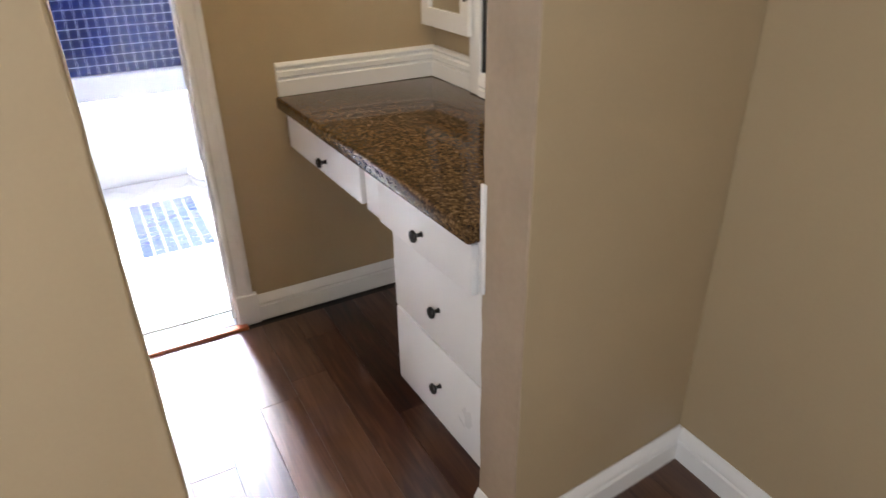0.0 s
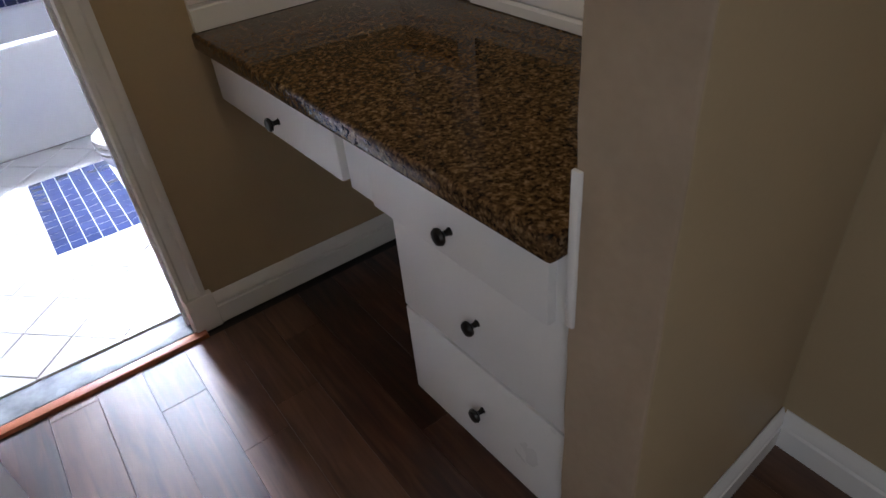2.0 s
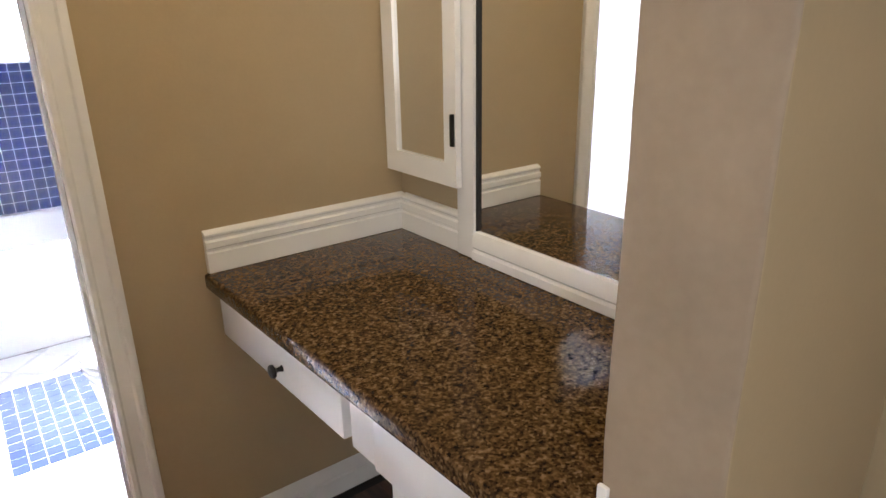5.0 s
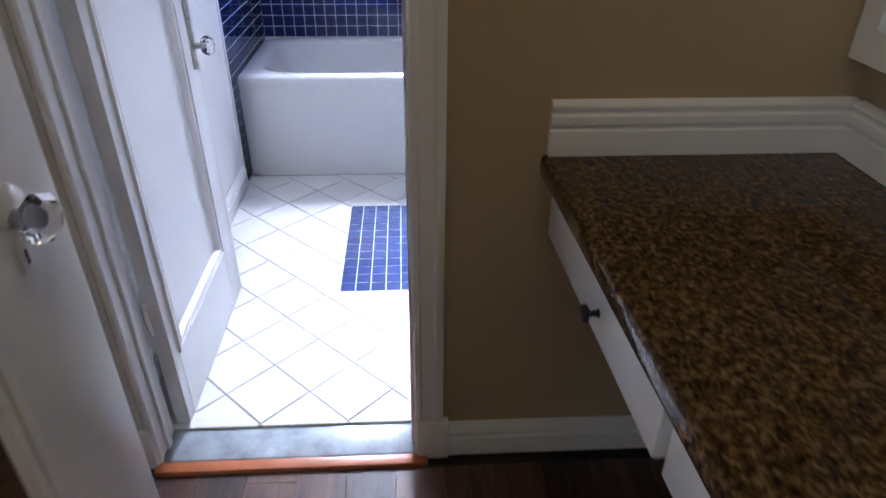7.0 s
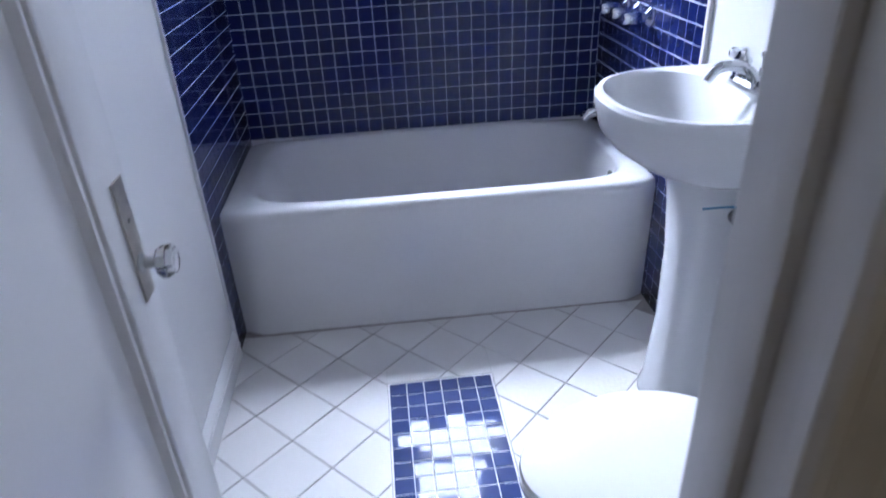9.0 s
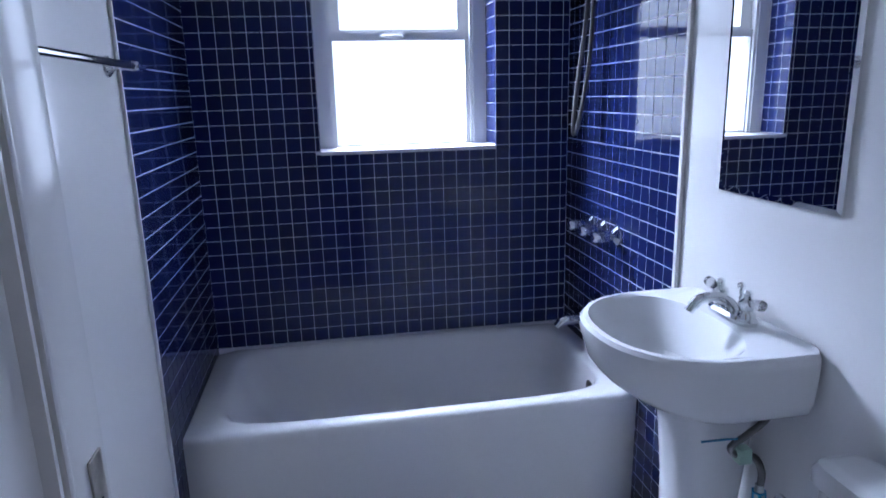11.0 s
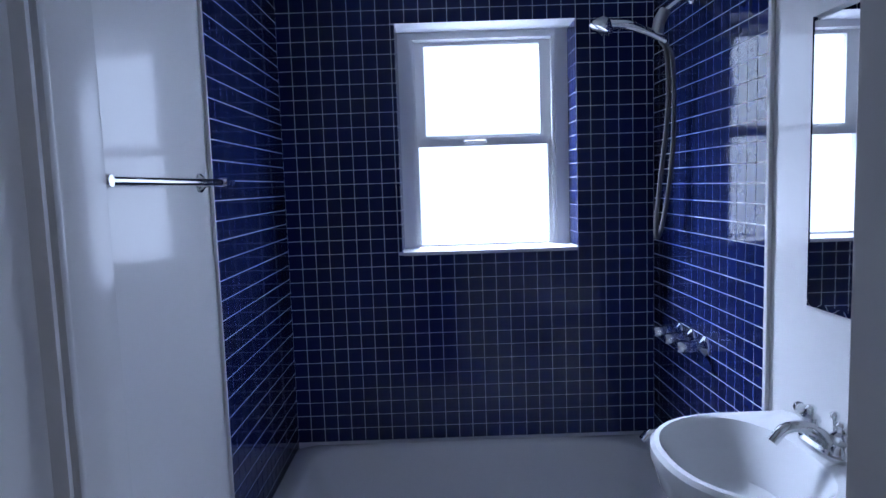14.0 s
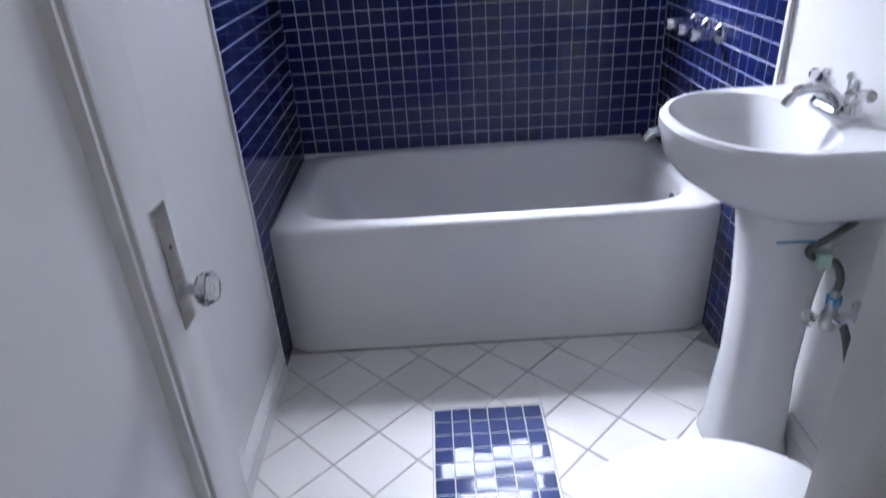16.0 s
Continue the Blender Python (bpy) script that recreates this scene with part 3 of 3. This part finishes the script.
part("hose", tube([(0.955, 4.35, 2.03), (0.985, 4.36, 1.97), (0.998, 4.38, 1.80), (0.995, 4.40, 1.60), (0.975, 4.42, 1.42), (0.955, 4.42, 1.355), (0.945, 4.41, 1.40), (0.955, 4.40, 1.55), (0.972, 4.37, 1.80), (0.962, 4.35, 1.99), (0.935, 4.345, 2.04)], 0.0085, 10, 8), HOSE, sh, "grey metal hose")
sh.matrix_world = pose(0.025, 0.01, 0)
tb = thing("towel_bar", "chrome towel bar on the white wall", "towel bar")
part("bar", tube([(XL + 0.062, 3.14, 1.595), (XL + 0.062, 3.885, 1.595)], 0.0085), CHROME, tb)
for _y in (3.20, 3.805):
    part("post", lathe([(0.026, 0), (0.025, 0.005), (0.012, 0.016), (0.009, 0.03), (0.010, 0.05), (0.014, 0.062), (0.010, 0.074)], Matrix.Translation((XL, _y, 1.595)) @ Matrix.Rotation(radians(90), 4, 'Y'), 20), CHROME, tb)

# ---- window ----
win = tagged(thing("window_1", "white painted sash window in a tiled recess", "window"), kind="structure")
WY = 4.885
part("window_frame", boxes(((WX0, WY, WZ0 + 0.012), (WX0 + 0.055, WY + 0.1, WZ1)), ((WX1 - 0.055, WY, WZ0 + 0.012), (WX1 - 0.001, WY + 0.1, WZ1)), ((WX0 + 0.055, WY, WZ1 - 0.03), (WX1 - 0.055, WY + 0.1, WZ1))), WHITE, win)
part("stop_bead", boxes(((WX0 + 0.055, WY + 0.006, WZ0 + 0.012), (WX0 + 0.068, WY + 0.02, WZ1 - 0.03)), ((WX1 - 0.068, WY + 0.006, WZ0 + 0.012), (WX1 - 0.055, WY + 0.02, WZ1 - 0.03))), WHITE, win)
part("window_sill", box((WX0, YB - 0.004, WZ0 - 0.004), (WX1, WY + 0.1, WZ0 + 0.012), 0.004), WHITE, win, "white painted sill")


def sash(y, x0, x1, z0, z1, l, r, b, t):
    s = part("sash", boxes(((x0, y, z0), (x0 + l, y + 0.03, z1)), ((x1 - r, y, z0), (x1, y + 0.03, z1)), ((x0 + l, y, z0), (x1 - r, y + 0.03, z0 + b)), ((x0 + l, y, z1 - t), (x1 - r, y + 0.03, z1))), WHITE, win)
    p = part("pane", box((x0 + l - 0.004, y + 0.012, z0 + b - 0.004), (x1 - r + 0.004, y + 0.017, z1 - t + 0.004)), PANE, s, "bright clear pane")
    p.visible_shadow = False
    return s


sash(WY + 0.022, WX0 + 0.056, WX1 - 0.056, WZ0 + 0.013, 1.765, 0.019, 0.03, 0.010, 0.031)
sash(WY + 0.056, WX0 + 0.056, WX1 - 0.056, 1.742, WZ1 - 0.031, 0.053, 0.055, 0.040, 0.015)
part("sash_lift", tube([(0.31, WY + 0.02, 1.749), (0.32, WY + 0.01, 1.752), (0.39, WY + 0.01, 1.752), (0.40, WY + 0.02, 1.749)], 0.005), WHITE, win, "small sash catch")

# ---- sink ----
SY, SZ = 3.45, 0.966
sink = thing("pedestal_sink", "white porcelain pedestal sink against the wall", "sink")


def dee(front, b, z, n=64, power=2.3):
    """A basin outline: rounded to the front, straight sides to the flat back at the wall."""
    xc, back = 0.90, XR - 0.002
    out = []
    for p in squircle(xc, SY, 1, 1, power, z, n):
        u, v = p.x - xc, (p.y - SY)
        if u < 0:
            out.append(Vector((xc + u * (xc - front), SY + v * b, z)))
        else:
            k = max(abs(u), abs(v))
            out.append(Vector((xc + u / k * (back - xc), SY + v / k * b * (1 if abs(v) > 0.01 else 1), z)))
    return out


def bowl(x0, a, b, z, power):
    return squircle(x0, SY, a, b, power, z)


part("basin", rings([dee(0.82, 0.16, SZ - 0.172), dee(0.765, 0.210, SZ - 0.164), dee(0.722, 0.236, SZ - 0.146), dee(0.683, 0.247, SZ - 0.118), dee(0.664, 0.251, SZ - 0.090), dee(0.656, 0.254, SZ - 0.055), dee(0.647, 0.256, SZ - 0.03), dee(0.648, 0.255, SZ - 0.010),
                     dee(0.656, 0.248, SZ - 0.001), dee(0.668, 0.238, SZ),
                     bowl(0.820, 0.150, 0.226, SZ - 0.003, 2.5), bowl(0.821, 0.142, 0.217, SZ - 0.012, 2.5), bowl(0.82, 0.118, 0.186, SZ - 0.06, 2.3), bowl(0.83, 0.088, 0.13, SZ - 0.115, 2.1), bowl(0.84, 0.03, 0.04, SZ - 0.135, 2)]), PORCELAIN, sink)
part("drain", lathe([(0.022, 0), (0.022, 0.003), (0.012, 0.004)], Matrix.Translation((0.84, SY, SZ - 0.1355)), 20), CHROME, sink, "chrome drain ring")
part("pedestal", rings([squircle(x0, SY, a, b, 3, z, 40) for x0, a, b, z in ((0.955, 0.106, 0.115, BZ), (0.955, 0.106, 0.115, BZ + 0.02), (0.955, 0.096, 0.104, BZ + 0.06), (0.955, 0.082, 0.088, 0.30), (0.955, 0.084, 0.092, 0.52), (0.955, 0.094, 0.104, 0.66), (0.95, 0.108, 0.118, SZ - 0.160))]), PORCELAIN, sink)
fa = thing("faucet", "chrome centreset faucet with clear acrylic lever handles", "faucet")
_fx = 1.012
part("base", rings([squircle(_fx, SY, a, b, 3, z, 32) for a, b, z in ((0.028, 0.082, SZ), (0.028, 0.082, SZ + 0.010), (0.022, 0.074, SZ + 0.017))]), CHROME, fa)
part("spout", tube([(_fx, SY, SZ + 0.015), (_fx - 0.012, SY, SZ + 0.036), (_fx - 0.05, SY, SZ + 0.054), (_fx - 0.09, SY, SZ + 0.050), (_fx - 0.116, SY, SZ + 0.022)], lambda t: 0.016 - 0.005 * t), CHROME, fa)
part("lift_knob", lathe([(0.004, 0), (0.004, 0.05), (0.009, 0.054), (0.010, 0.062), (0.004, 0.068)], Matrix.Translation((_fx + 0.02, SY, SZ + 0.017)), 14), CHROME, fa)
for _s in (-1, 1):
    part("handle_post", lathe([(0.021, 0), (0.020, 0.012), (0.014, 0.022), (0.020, 0.034), (0.020, 0.044), (0.010, 0.050), (0.009, 0.058), (0.012, 0.064), (0.006, 0.07)], Matrix.Translation((_fx, SY + _s * 0.055, SZ + 0.012)), 20), CHROME, fa)
    part("handle", lathe([(0.007, 0.008), (0.010, 0.015), (0.014, 0.045), (0.012, 0.055), (0.005, 0.058)], Matrix.Translation((_fx, SY + _s * 0.055, SZ + 0.053)) @ Matrix.Rotation(radians(-82 * _s), 4, 'X'), 10), CRYSTAL, fa, "clear acrylic lever")

# ---- plumbing under the sink ----
pl = thing("supply_valve", "worn chrome angle valve with hoses under the sink", "valve")
_vy, _vz, _vx = 3.278, 0.545, 1.0
part("flange", lathe([(0.030, 0), (0.029, 0.004), (0.012, 0.010), (0.008, 0.05)], Matrix.Translation((XR, _vy, _vz)) @ Matrix.Rotation(radians(-90), 4, 'Y'), 20), CHROME, pl)
part("body", lathe([(0.016, -0.03), (0.019, -0.024), (0.019, 0.006), (0.013, 0.014), (0.013, 0.03), (0.016, 0.034), (0.016, 0.05), (0.010, 0.054), (0.010, 0.07)], Matrix.Translation((_vx, _vy, _vz)), 16), STEEL, pl)
part("nut", lathe([(0.0175, 0.034), (0.0175, 0.05)], Matrix.Translation((_vx, _vy, _vz + 0.003)), 6), BLUETAPE, pl, "blue taped nut")
part("oval_handle", lathe([(0.006, 0.012), (0.006, 0.04), (0.020, 0.042), (0.022, 0.048), (0.018, 0.054)], Matrix.Translation((_vx, _vy, _vz)) @ Matrix.Rotation(radians(-90), 4, 'Y'), 12), CHROME, pl)
part("side_outlet", tube([(_vx, _vy, _vz), (_vx + 0.01, _vy - 0.04, _vz + 0.004)], 0.010), CHROME, pl)
part("hose", tube([(_vx, _vy, _vz + 0.06), (_vx + 0.002, _vy, _vz + 0.10), (_vx - 0.012, _vy + 0.012, _vz + 0.135), (_vx - 0.055, _vy + 0.014, _vz + 0.145), (_vx - 0.075, _vy + 0.01, _vz + 0.17), (_vx - 0.04, _vy, _vz + 0.205), (_vx + 0.0, _vy - 0.002, _vz + 0.24), (_vx + 0.01, _vy, SZ - 0.14)], 0.0085, 10), HOSE, pl, "grey braided supply hose")
part("lower_hose", tube([(_vx + 0.01, _vy - 0.035, _vz), (_vx + 0.012, _vy - 0.065, _vz - 0.04), (_vx + 0.012, _vy - 0.105, _vz - 0.15), (_vx + 0.01, _vy - 0.115, 0.2), (_vx - 0.02, _vy - 0.15, 0.09), (_vx - 0.02, _vy - 0.25, 0.12), (_vx - 0.02, _vy - 0.32, 0.30), (_vx - 0.02, _vy - 0.32, 0.42)], 0.009, 10), HOSE, pl, "dark grey supply hose")
part("tag", box((_vx - 0.06, _vy - 0.004, _vz + 0.128), (_vx - 0.028, _vy + 0.026, _vz + 0.165), 0.004), TAG, pl, "pale green plastic clip")
part("zip_tie", tube([(_vx - 0.15, _vy + 0.01, _vz + 0.192), (_vx - 0.10, _vy + 0.005, _vz + 0.194), (_vx - 0.055, _vy + 0.004, _vz + 0.192)], 0.0025, 6), BLUETAPE, pl, "bright blue plastic tie")

# ---- wall mirror ----
bmr = thing("wall_mirror", "plain mirror with bright edges on a white bathroom wall", "mirror")
_mb = box((XR - 0.007, 3.200, 1.254), (XR - 0.001, 3.618, 1.925))
for _f in _mb.faces:
    if _f.normal.x < -0.9:
        _r = bmesh.ops.inset_region(_mb, faces=[_f], thickness=0.018, depth=0.0)
        for _v in _f.verts:
            _v.co.x -= 0.003
        break
_g = part("mirror_glass", _mb, MIRROR, bmr)
for _p in _g.data.polygons:
    _p.use_smooth = False

# ---- toilet ----
TY = 2.865
to = thing("toilet", "white porcelain toilet with the lid closed", "toilet")


def egg(cx, a, b, z, n=48):
    out = []
    for i in range(n):
        th = 2 * math.pi * i / n
        c, s = math.cos(th), math.sin(th)
        k = 1.0 if c > 0 else 1.12
        out.append(Vector((cx + a * k * c, TY + b * s * (1 - 0.10 * max(0, -c)), z)))
    return out


part("bowl", rings([egg(0.68, 0.20, 0.11, BZ), egg(0.68, 0.20, 0.11, BZ + 0.03), egg(0.69, 0.17, 0.095, 0.12), egg(0.65, 0.20, 0.13, 0.25), egg(0.605, 0.225, 0.172, 0.34), egg(0.60, 0.232, 0.18, 0.375), egg(0.60, 0.22, 0.17, 0.385)]), PORCELAIN, to)
part("seat", rings([egg(0.60, 0.232, 0.184, 0.387), egg(0.60, 0.236, 0.187, 0.393), egg(0.60, 0.236, 0.187, 0.402), egg(0.60, 0.23, 0.182, 0.407)]), PORCELAIN, to, "white plastic seat")
part("lid", rings([egg(0.603, 0.233, 0.185, 0.410), egg(0.603, 0.238, 0.189, 0.416), egg(0.603, 0.236, 0.187, 0.428), egg(0.603, 0.22, 0.172, 0.434), egg(0.603, 0.12, 0.09, 0.437)]), PORCELAIN, to, "closed white plastic lid")
part("tank", rings([squircle(1.002, TY - 0.01, a, b, 7, z, 48) for a, b, z in ((0.055, 0.18, 0.385), (0.058, 0.195, 0.42), (0.060, 0.210, 0.765))]), PORCELAIN, to)
part("tank_lid", rings([squircle(0.998, TY - 0.01, a, b, 7, z, 48) for a, b, z in ((0.062, 0.215, 0.766), (0.067, 0.223, 0.772), (0.067, 0.223, 0.798), (0.061, 0.215, 0.812), (0.04, 0.195, 0.818))]), PORCELAIN, to)
part("pan_foot", rings([squircle(0.86, TY, 0.15, 0.12, 5, z, 32) for z in (0.26, 0.384)]), PORCELAIN, to)

# ---- pieces of the wooden floor ----
_rng = random.Random(4)
PW = 0.127
_meshes = {}


def piece_mesh(key, bm, mat):
    if key not in _meshes:
        _meshes[key] = mesh_of(bm, mat, key, smooth=False)
    else:
        bm.free()
    return _meshes[key]


def piece(name, me, parent, loc, rot=None):
    o = new(name, me)
    o.parent = parent
    o.location = loc
    if rot is not None:
        o.rotation_euler = rot
    return o


_i = 0
_x = -1.1 + 0.052
while _x < 1.39:
    _y = -1.7 - _rng.random() * 0.9
    while _y < 2.19:
        _l = _rng.choice((0.6, 0.8, 1.0, 1.2))
        y0, y1 = max(_y, -1.6), min(_y + _l, 2.19)
        if y1 - y0 > 0.02:
            me = mesh_of(box((-PW / 2 + 0.0003, -(y1 - y0) / 2 + 0.0003, -0.012), (PW / 2 - 0.0003, (y1 - y0) / 2 - 0.0003, 0), 0.0009, 1), PLANK, "plank", smooth=False)
            piece("plank", me, floor_wood, (_x, (y0 + y1) / 2, _rng.uniform(-0.0006, 0)))
        _y += _l
    _x += PW

# ---- pieces of the tiled floor: diagonal white tiles round a blue inset ----
IX0, IX1, IY0, IY1 = 0.078, 0.410, 2.972, 3.637


def clip_poly(poly, axis, lim, keep_less):
    out = []
    for i, p in enumerate(poly):
        q = poly[(i + 1) % len(poly)]
        a, b = (p[axis] <= lim) == keep_less or p[axis] == lim, (q[axis] <= lim) == keep_less or q[axis] == lim
        if a:
            out.append(p)
        if a != b:
            t = (lim - p[axis]) / (q[axis] - p[axis])
            out.append(tuple(p[k] + t * (q[k] - p[k]) for k in (0, 1)))
    return out


def slab(poly, z0, z1, bevel=0.0012):
    """A flat tile from a convex outline, its top edge eased."""
    c = [sum(p[k] for p in poly) / len(poly) for k in (0, 1)]
    def shrink(d):
        return [(p[0] - d * (1 if p[0] > c[0] else -1) * 0.7, p[1] - d * (1 if p[1] > c[1] else -1) * 0.7) for p in poly]
    loops = [[Vector((p[0], p[1], z0)) for p in poly], [Vector((p[0], p[1], z1 - bevel)) for p in poly], [Vector((p[0], p[1], z1)) for p in shrink(bevel)]]
    return rings(loops, close_start=False)


HD = 0.1215
FLY0, FLY1 = 2.336, 3.972
for i in range(-4, 10):
    for j in range(-8, 10):
        if (i + j) % 2 == 0:
            continue
        cx, cy = -0.091 + i * HD, 3.071 + j * HD
        h = HD - 0.0030
        poly = [(cx - h, cy), (cx, cy - h), (cx + h, cy), (cx, cy + h)]
        for ax, lim, less in ((0, XL + 0.002, False), (0, XR - 0.002, True), (1, FLY0, False), (1, FLY1, True)):
            poly = clip_poly(poly, ax, lim, less) if len(poly) > 2 else []
        if len(poly) < 3:
            continue
        # around the inset
        bits = [poly]
        x0, x1, y0, y1 = IX0 - 0.006, IX1 + 0.006, IY0 - 0.006, IY1 + 0.006
        if cx + h > x0 and cx - h < x1 and cy + h > y0 and cy - h < y1:
            mid = clip_poly(clip_poly(poly, 0, x0, False), 0, x1, True)
            bits = [clip_poly(poly, 0, x0, True), clip_poly(poly, 0, x1, False), clip_poly(mid, 1, y0, True) if len(mid) > 2 else [], clip_poly(mid, 1, y1, False) if len(mid) > 2 else []]
        for b in bits:
            if len(b) < 3:
                continue
            ar = abs(sum(b[k][0] * b[(k + 1) % len(b)][1] - b[(k + 1) % len(b)][0] * b[k][1] for k in range(len(b)))) / 2
            if ar < 0.0002:
                continue
            o = piece("tile", mesh_of(slab([(p[0] - cx, p[1] - cy) for p in b], -0.008, 0), FTILE, "tile", smooth=False), floor_tile, (cx, cy, BZ + _rng.uniform(-0.0004, 0.0004)))
            if len(b) == 4 and ar > 0.025:
                o.rotation_euler = (_rng.gauss(0, 0.0025), _rng.gauss(0, 0.0025), 0)
inset = part("inset_frame", boxes(((IX0 - 0.004, IY0 - 0.004, BZ - 0.01), (IX1 + 0.004, IY1 + 0.004, BZ - 0.0008))), GROUT, floor_tile, "pale grout bed")
_bw, _bh = (IX1 - IX0) / 6, (IY1 - IY0) / 12
_sq = mesh_of(slab([(-_bw / 2 + 0.0013, -_bh / 2 + 0.0013), (_bw / 2 - 0.0013, -_bh / 2 + 0.0013), (_bw / 2 - 0.0013, _bh / 2 - 0.0013), (-_bw / 2 + 0.0013, _bh / 2 - 0.0013)], -0.006, 0), FLOORBLUE, "blue_tile", smooth=False)
for i in range(6):
    for j in range(12):
        piece("blue_tile", _sq, floor_tile, (IX0 + (i + 0.5) * _bw, IY0 + (j + 0.5) * _bh, BZ + 0.0005), (_rng.gauss(0, 0.008), _rng.gauss(0, 0.010), 0))

# ---- blue wall tiles ----
TP = 0.0566
_half = TP / 2 - 0.0013


def tile_mesh(name, hx, hy):
    return mesh_of(slab([(-hx, -hy), (hx, -hy), (hx, hy), (-hx, hy)], 0.0, 0.0009, 0.0005), BLUE, name, smooth=False)


def tile_wall(parent, m, spans, hole, keep):
    """Tiles over spans (u0, u1, v0, v1) of the plane that the pose m lays out; those that keep() picks are pieces, the rest one joined mesh."""
    rest_v, rest_f = [], []
    u0, u1, v0, v1 = spans
    full = tile_mesh("blue_tile", _half, _half)
    nu = int(math.ceil((u1 - u0) / TP - 0.05))
    nv = int(math.ceil((v1 - v0) / TP - 0.05))
    for i in range(nu):
        for j in range(nv):
            a0, a1 = u0 + i * TP, min(u0 + (i + 1) * TP, u1)
            b0, b1 = v0 + j * TP, min(v0 + (j + 1) * TP, v1)
            if hole:
                h0, h1, g0, g1 = hole
                if a1 > h0 and a0 < h1 and b1 > g0 and b0 < g1:
                    if a0 >= h0 - 0.004 and a1 <= h1 + 0.004 and b0 >= g0 - 0.004 and b1 <= g1 + 0.004:
                        continue
                    if b0 < g0 - 0.006 and b0 < g0 < b1:
                        b1 = g0
                    elif b1 > g1 + 0.006 and b0 < g1 < b1:
                        b0 = g1
                    elif a0 < h0 < a1:
                        a1 = h0
                    elif a0 < h1 < a1:
                        a0 = h1
                    else:
                        continue
            hx, hy = (a1 - a0) / 2 - 0.0013, (b1 - b0) / 2 - 0.0013
            if hx < 0.004 or hy < 0.004:
                continue
            tilt = Euler((_rng.gauss(0, 0.0022), _rng.gauss(0, 0.0022), 0)).to_matrix().to_4x4()
            mm = m @ Matrix.Translation(((a0 + a1) / 2, (b0 + b1) / 2, 0)) @ tilt
            if keep((a0 + a1) / 2, (b0 + b1) / 2):
                o = new("blue_tile", full if abs(hx - _half) < 1e-4 and abs(hy - _half) < 1e-4 else tile_mesh("blue_tile", hx, hy))
                o.parent = parent
                o.matrix_basis = mm
            else:
                k = len(rest_v)
                e = 0.0005
                for z, d in ((0.0, 0), (0.0005, 0), (0.0009, e)):
                    for sx, sy in ((-1, -1), (1, -1), (1, 1), (-1, 1)):
                        rest_v.append(mm @ Vector((sx * (hx - d), sy * (hy - d), z)))
                for r in (0, 4):
                    for q in range(4):
                        rest_f.append((k + r + q, k + r + (q + 1) % 4, k + r + 4 + (q + 1) % 4, k + r + 4 + q))
                rest_f.append((k + 8, k + 9, k + 10, k + 11))
    if rest_f:
        me = bpy.data.meshes.new("blue_tiles")
        me.from_pydata([tuple(v) for v in rest_v], [], rest_f)
        me.materials.append(BLUE)
        o = new("blue_tiles", me)
        o.parent = parent
        tagged(o, "glossy cobalt blue square tiles", kind="stuff")


_walls = {o.name: o for o in scene.objects if o.name.startswith("wall_bath")}
# thin grout beds on the side walls
bed_l = solid("wall_tile_bed_left", boxes(((XL, 3.887, BZ), (XL + 0.006, YB, TOP))), GROUT, "blue tiled left end wall of the bath", "wall", "structure")
bed_r = solid("wall_tile_bed_right", boxes(((XR - 0.006, 3.816, BZ), (XR, YB, TOP))), GROUT, "blue tiled right end wall of the bath", "wall", "structure")
solid("tile_trim", box((XL, 3.877, BZ), (XL + 0.010, 3.886, TOP), 0.002), WHITE, "white edge strip beside the tiles", "trim", "structure")
solid("tile_trim", box((XR - 0.012, 3.797, BZ), (XR, 3.815, TOP), 0.004), WHITE, "white edge strip beside the tiles", "trim", "structure")
M_BACK = Matrix(((1, 0, 0, 0), (0, 0, -1, YB), (0, 1, 0, 0), (0, 0, 0, 1)))
M_LEFT = Matrix(((0, 0, 1, XL + 0.006), (1, 0, 0, 0), (0, 1, 0, 0), (0, 0, 0, 1)))
M_RIGHT = Matrix(((0, 0, -1, XR - 0.006), (1, 0, 0, 0), (0, 1, 0, 0), (0, 0, 0, 1)))
tile_wall(_walls["wall_bath_back"], M_BACK, (XL + 0.004, XR - 0.004, 0.509, TOP), (WX0, WX1, WZ0, WZ1), lambda u, v: 0.7 < v < 1.32 and u < 0.95)
tile_wall(bed_l, M_LEFT, (3.889, YB - 0.006, BZ, TOP), None, lambda u, v: 0.6 < v < 1.7 and u < 4.5)
tile_wall(bed_r, M_RIGHT, (3.818, YB - 0.006, BZ, TOP), None, lambda u, v: 0.9 < v < 2.0 and u < 4.5)
# tiled reveals of the window recess
M_RR = Matrix(((0, 0, -1, WX1), (1, 0, 0, 0), (0, 1, 0, 0), (0, 0, 0, 1)))
M_RL = Matrix(((0, 0, 1, WX0), (1, 0, 0, 0), (0, 1, 0, 0), (0, 0, 0, 1)))
tile_wall(_walls["wall_bath_back"], M_RR, (YB, WY - 0.002, WZ0 + 0.013, WZ1), None, lambda u, v: False)
tile_wall(_walls["wall_bath_back"], M_RL, (YB, WY - 0.002, WZ0 + 0.013, WZ1), None, lambda u, v: False)
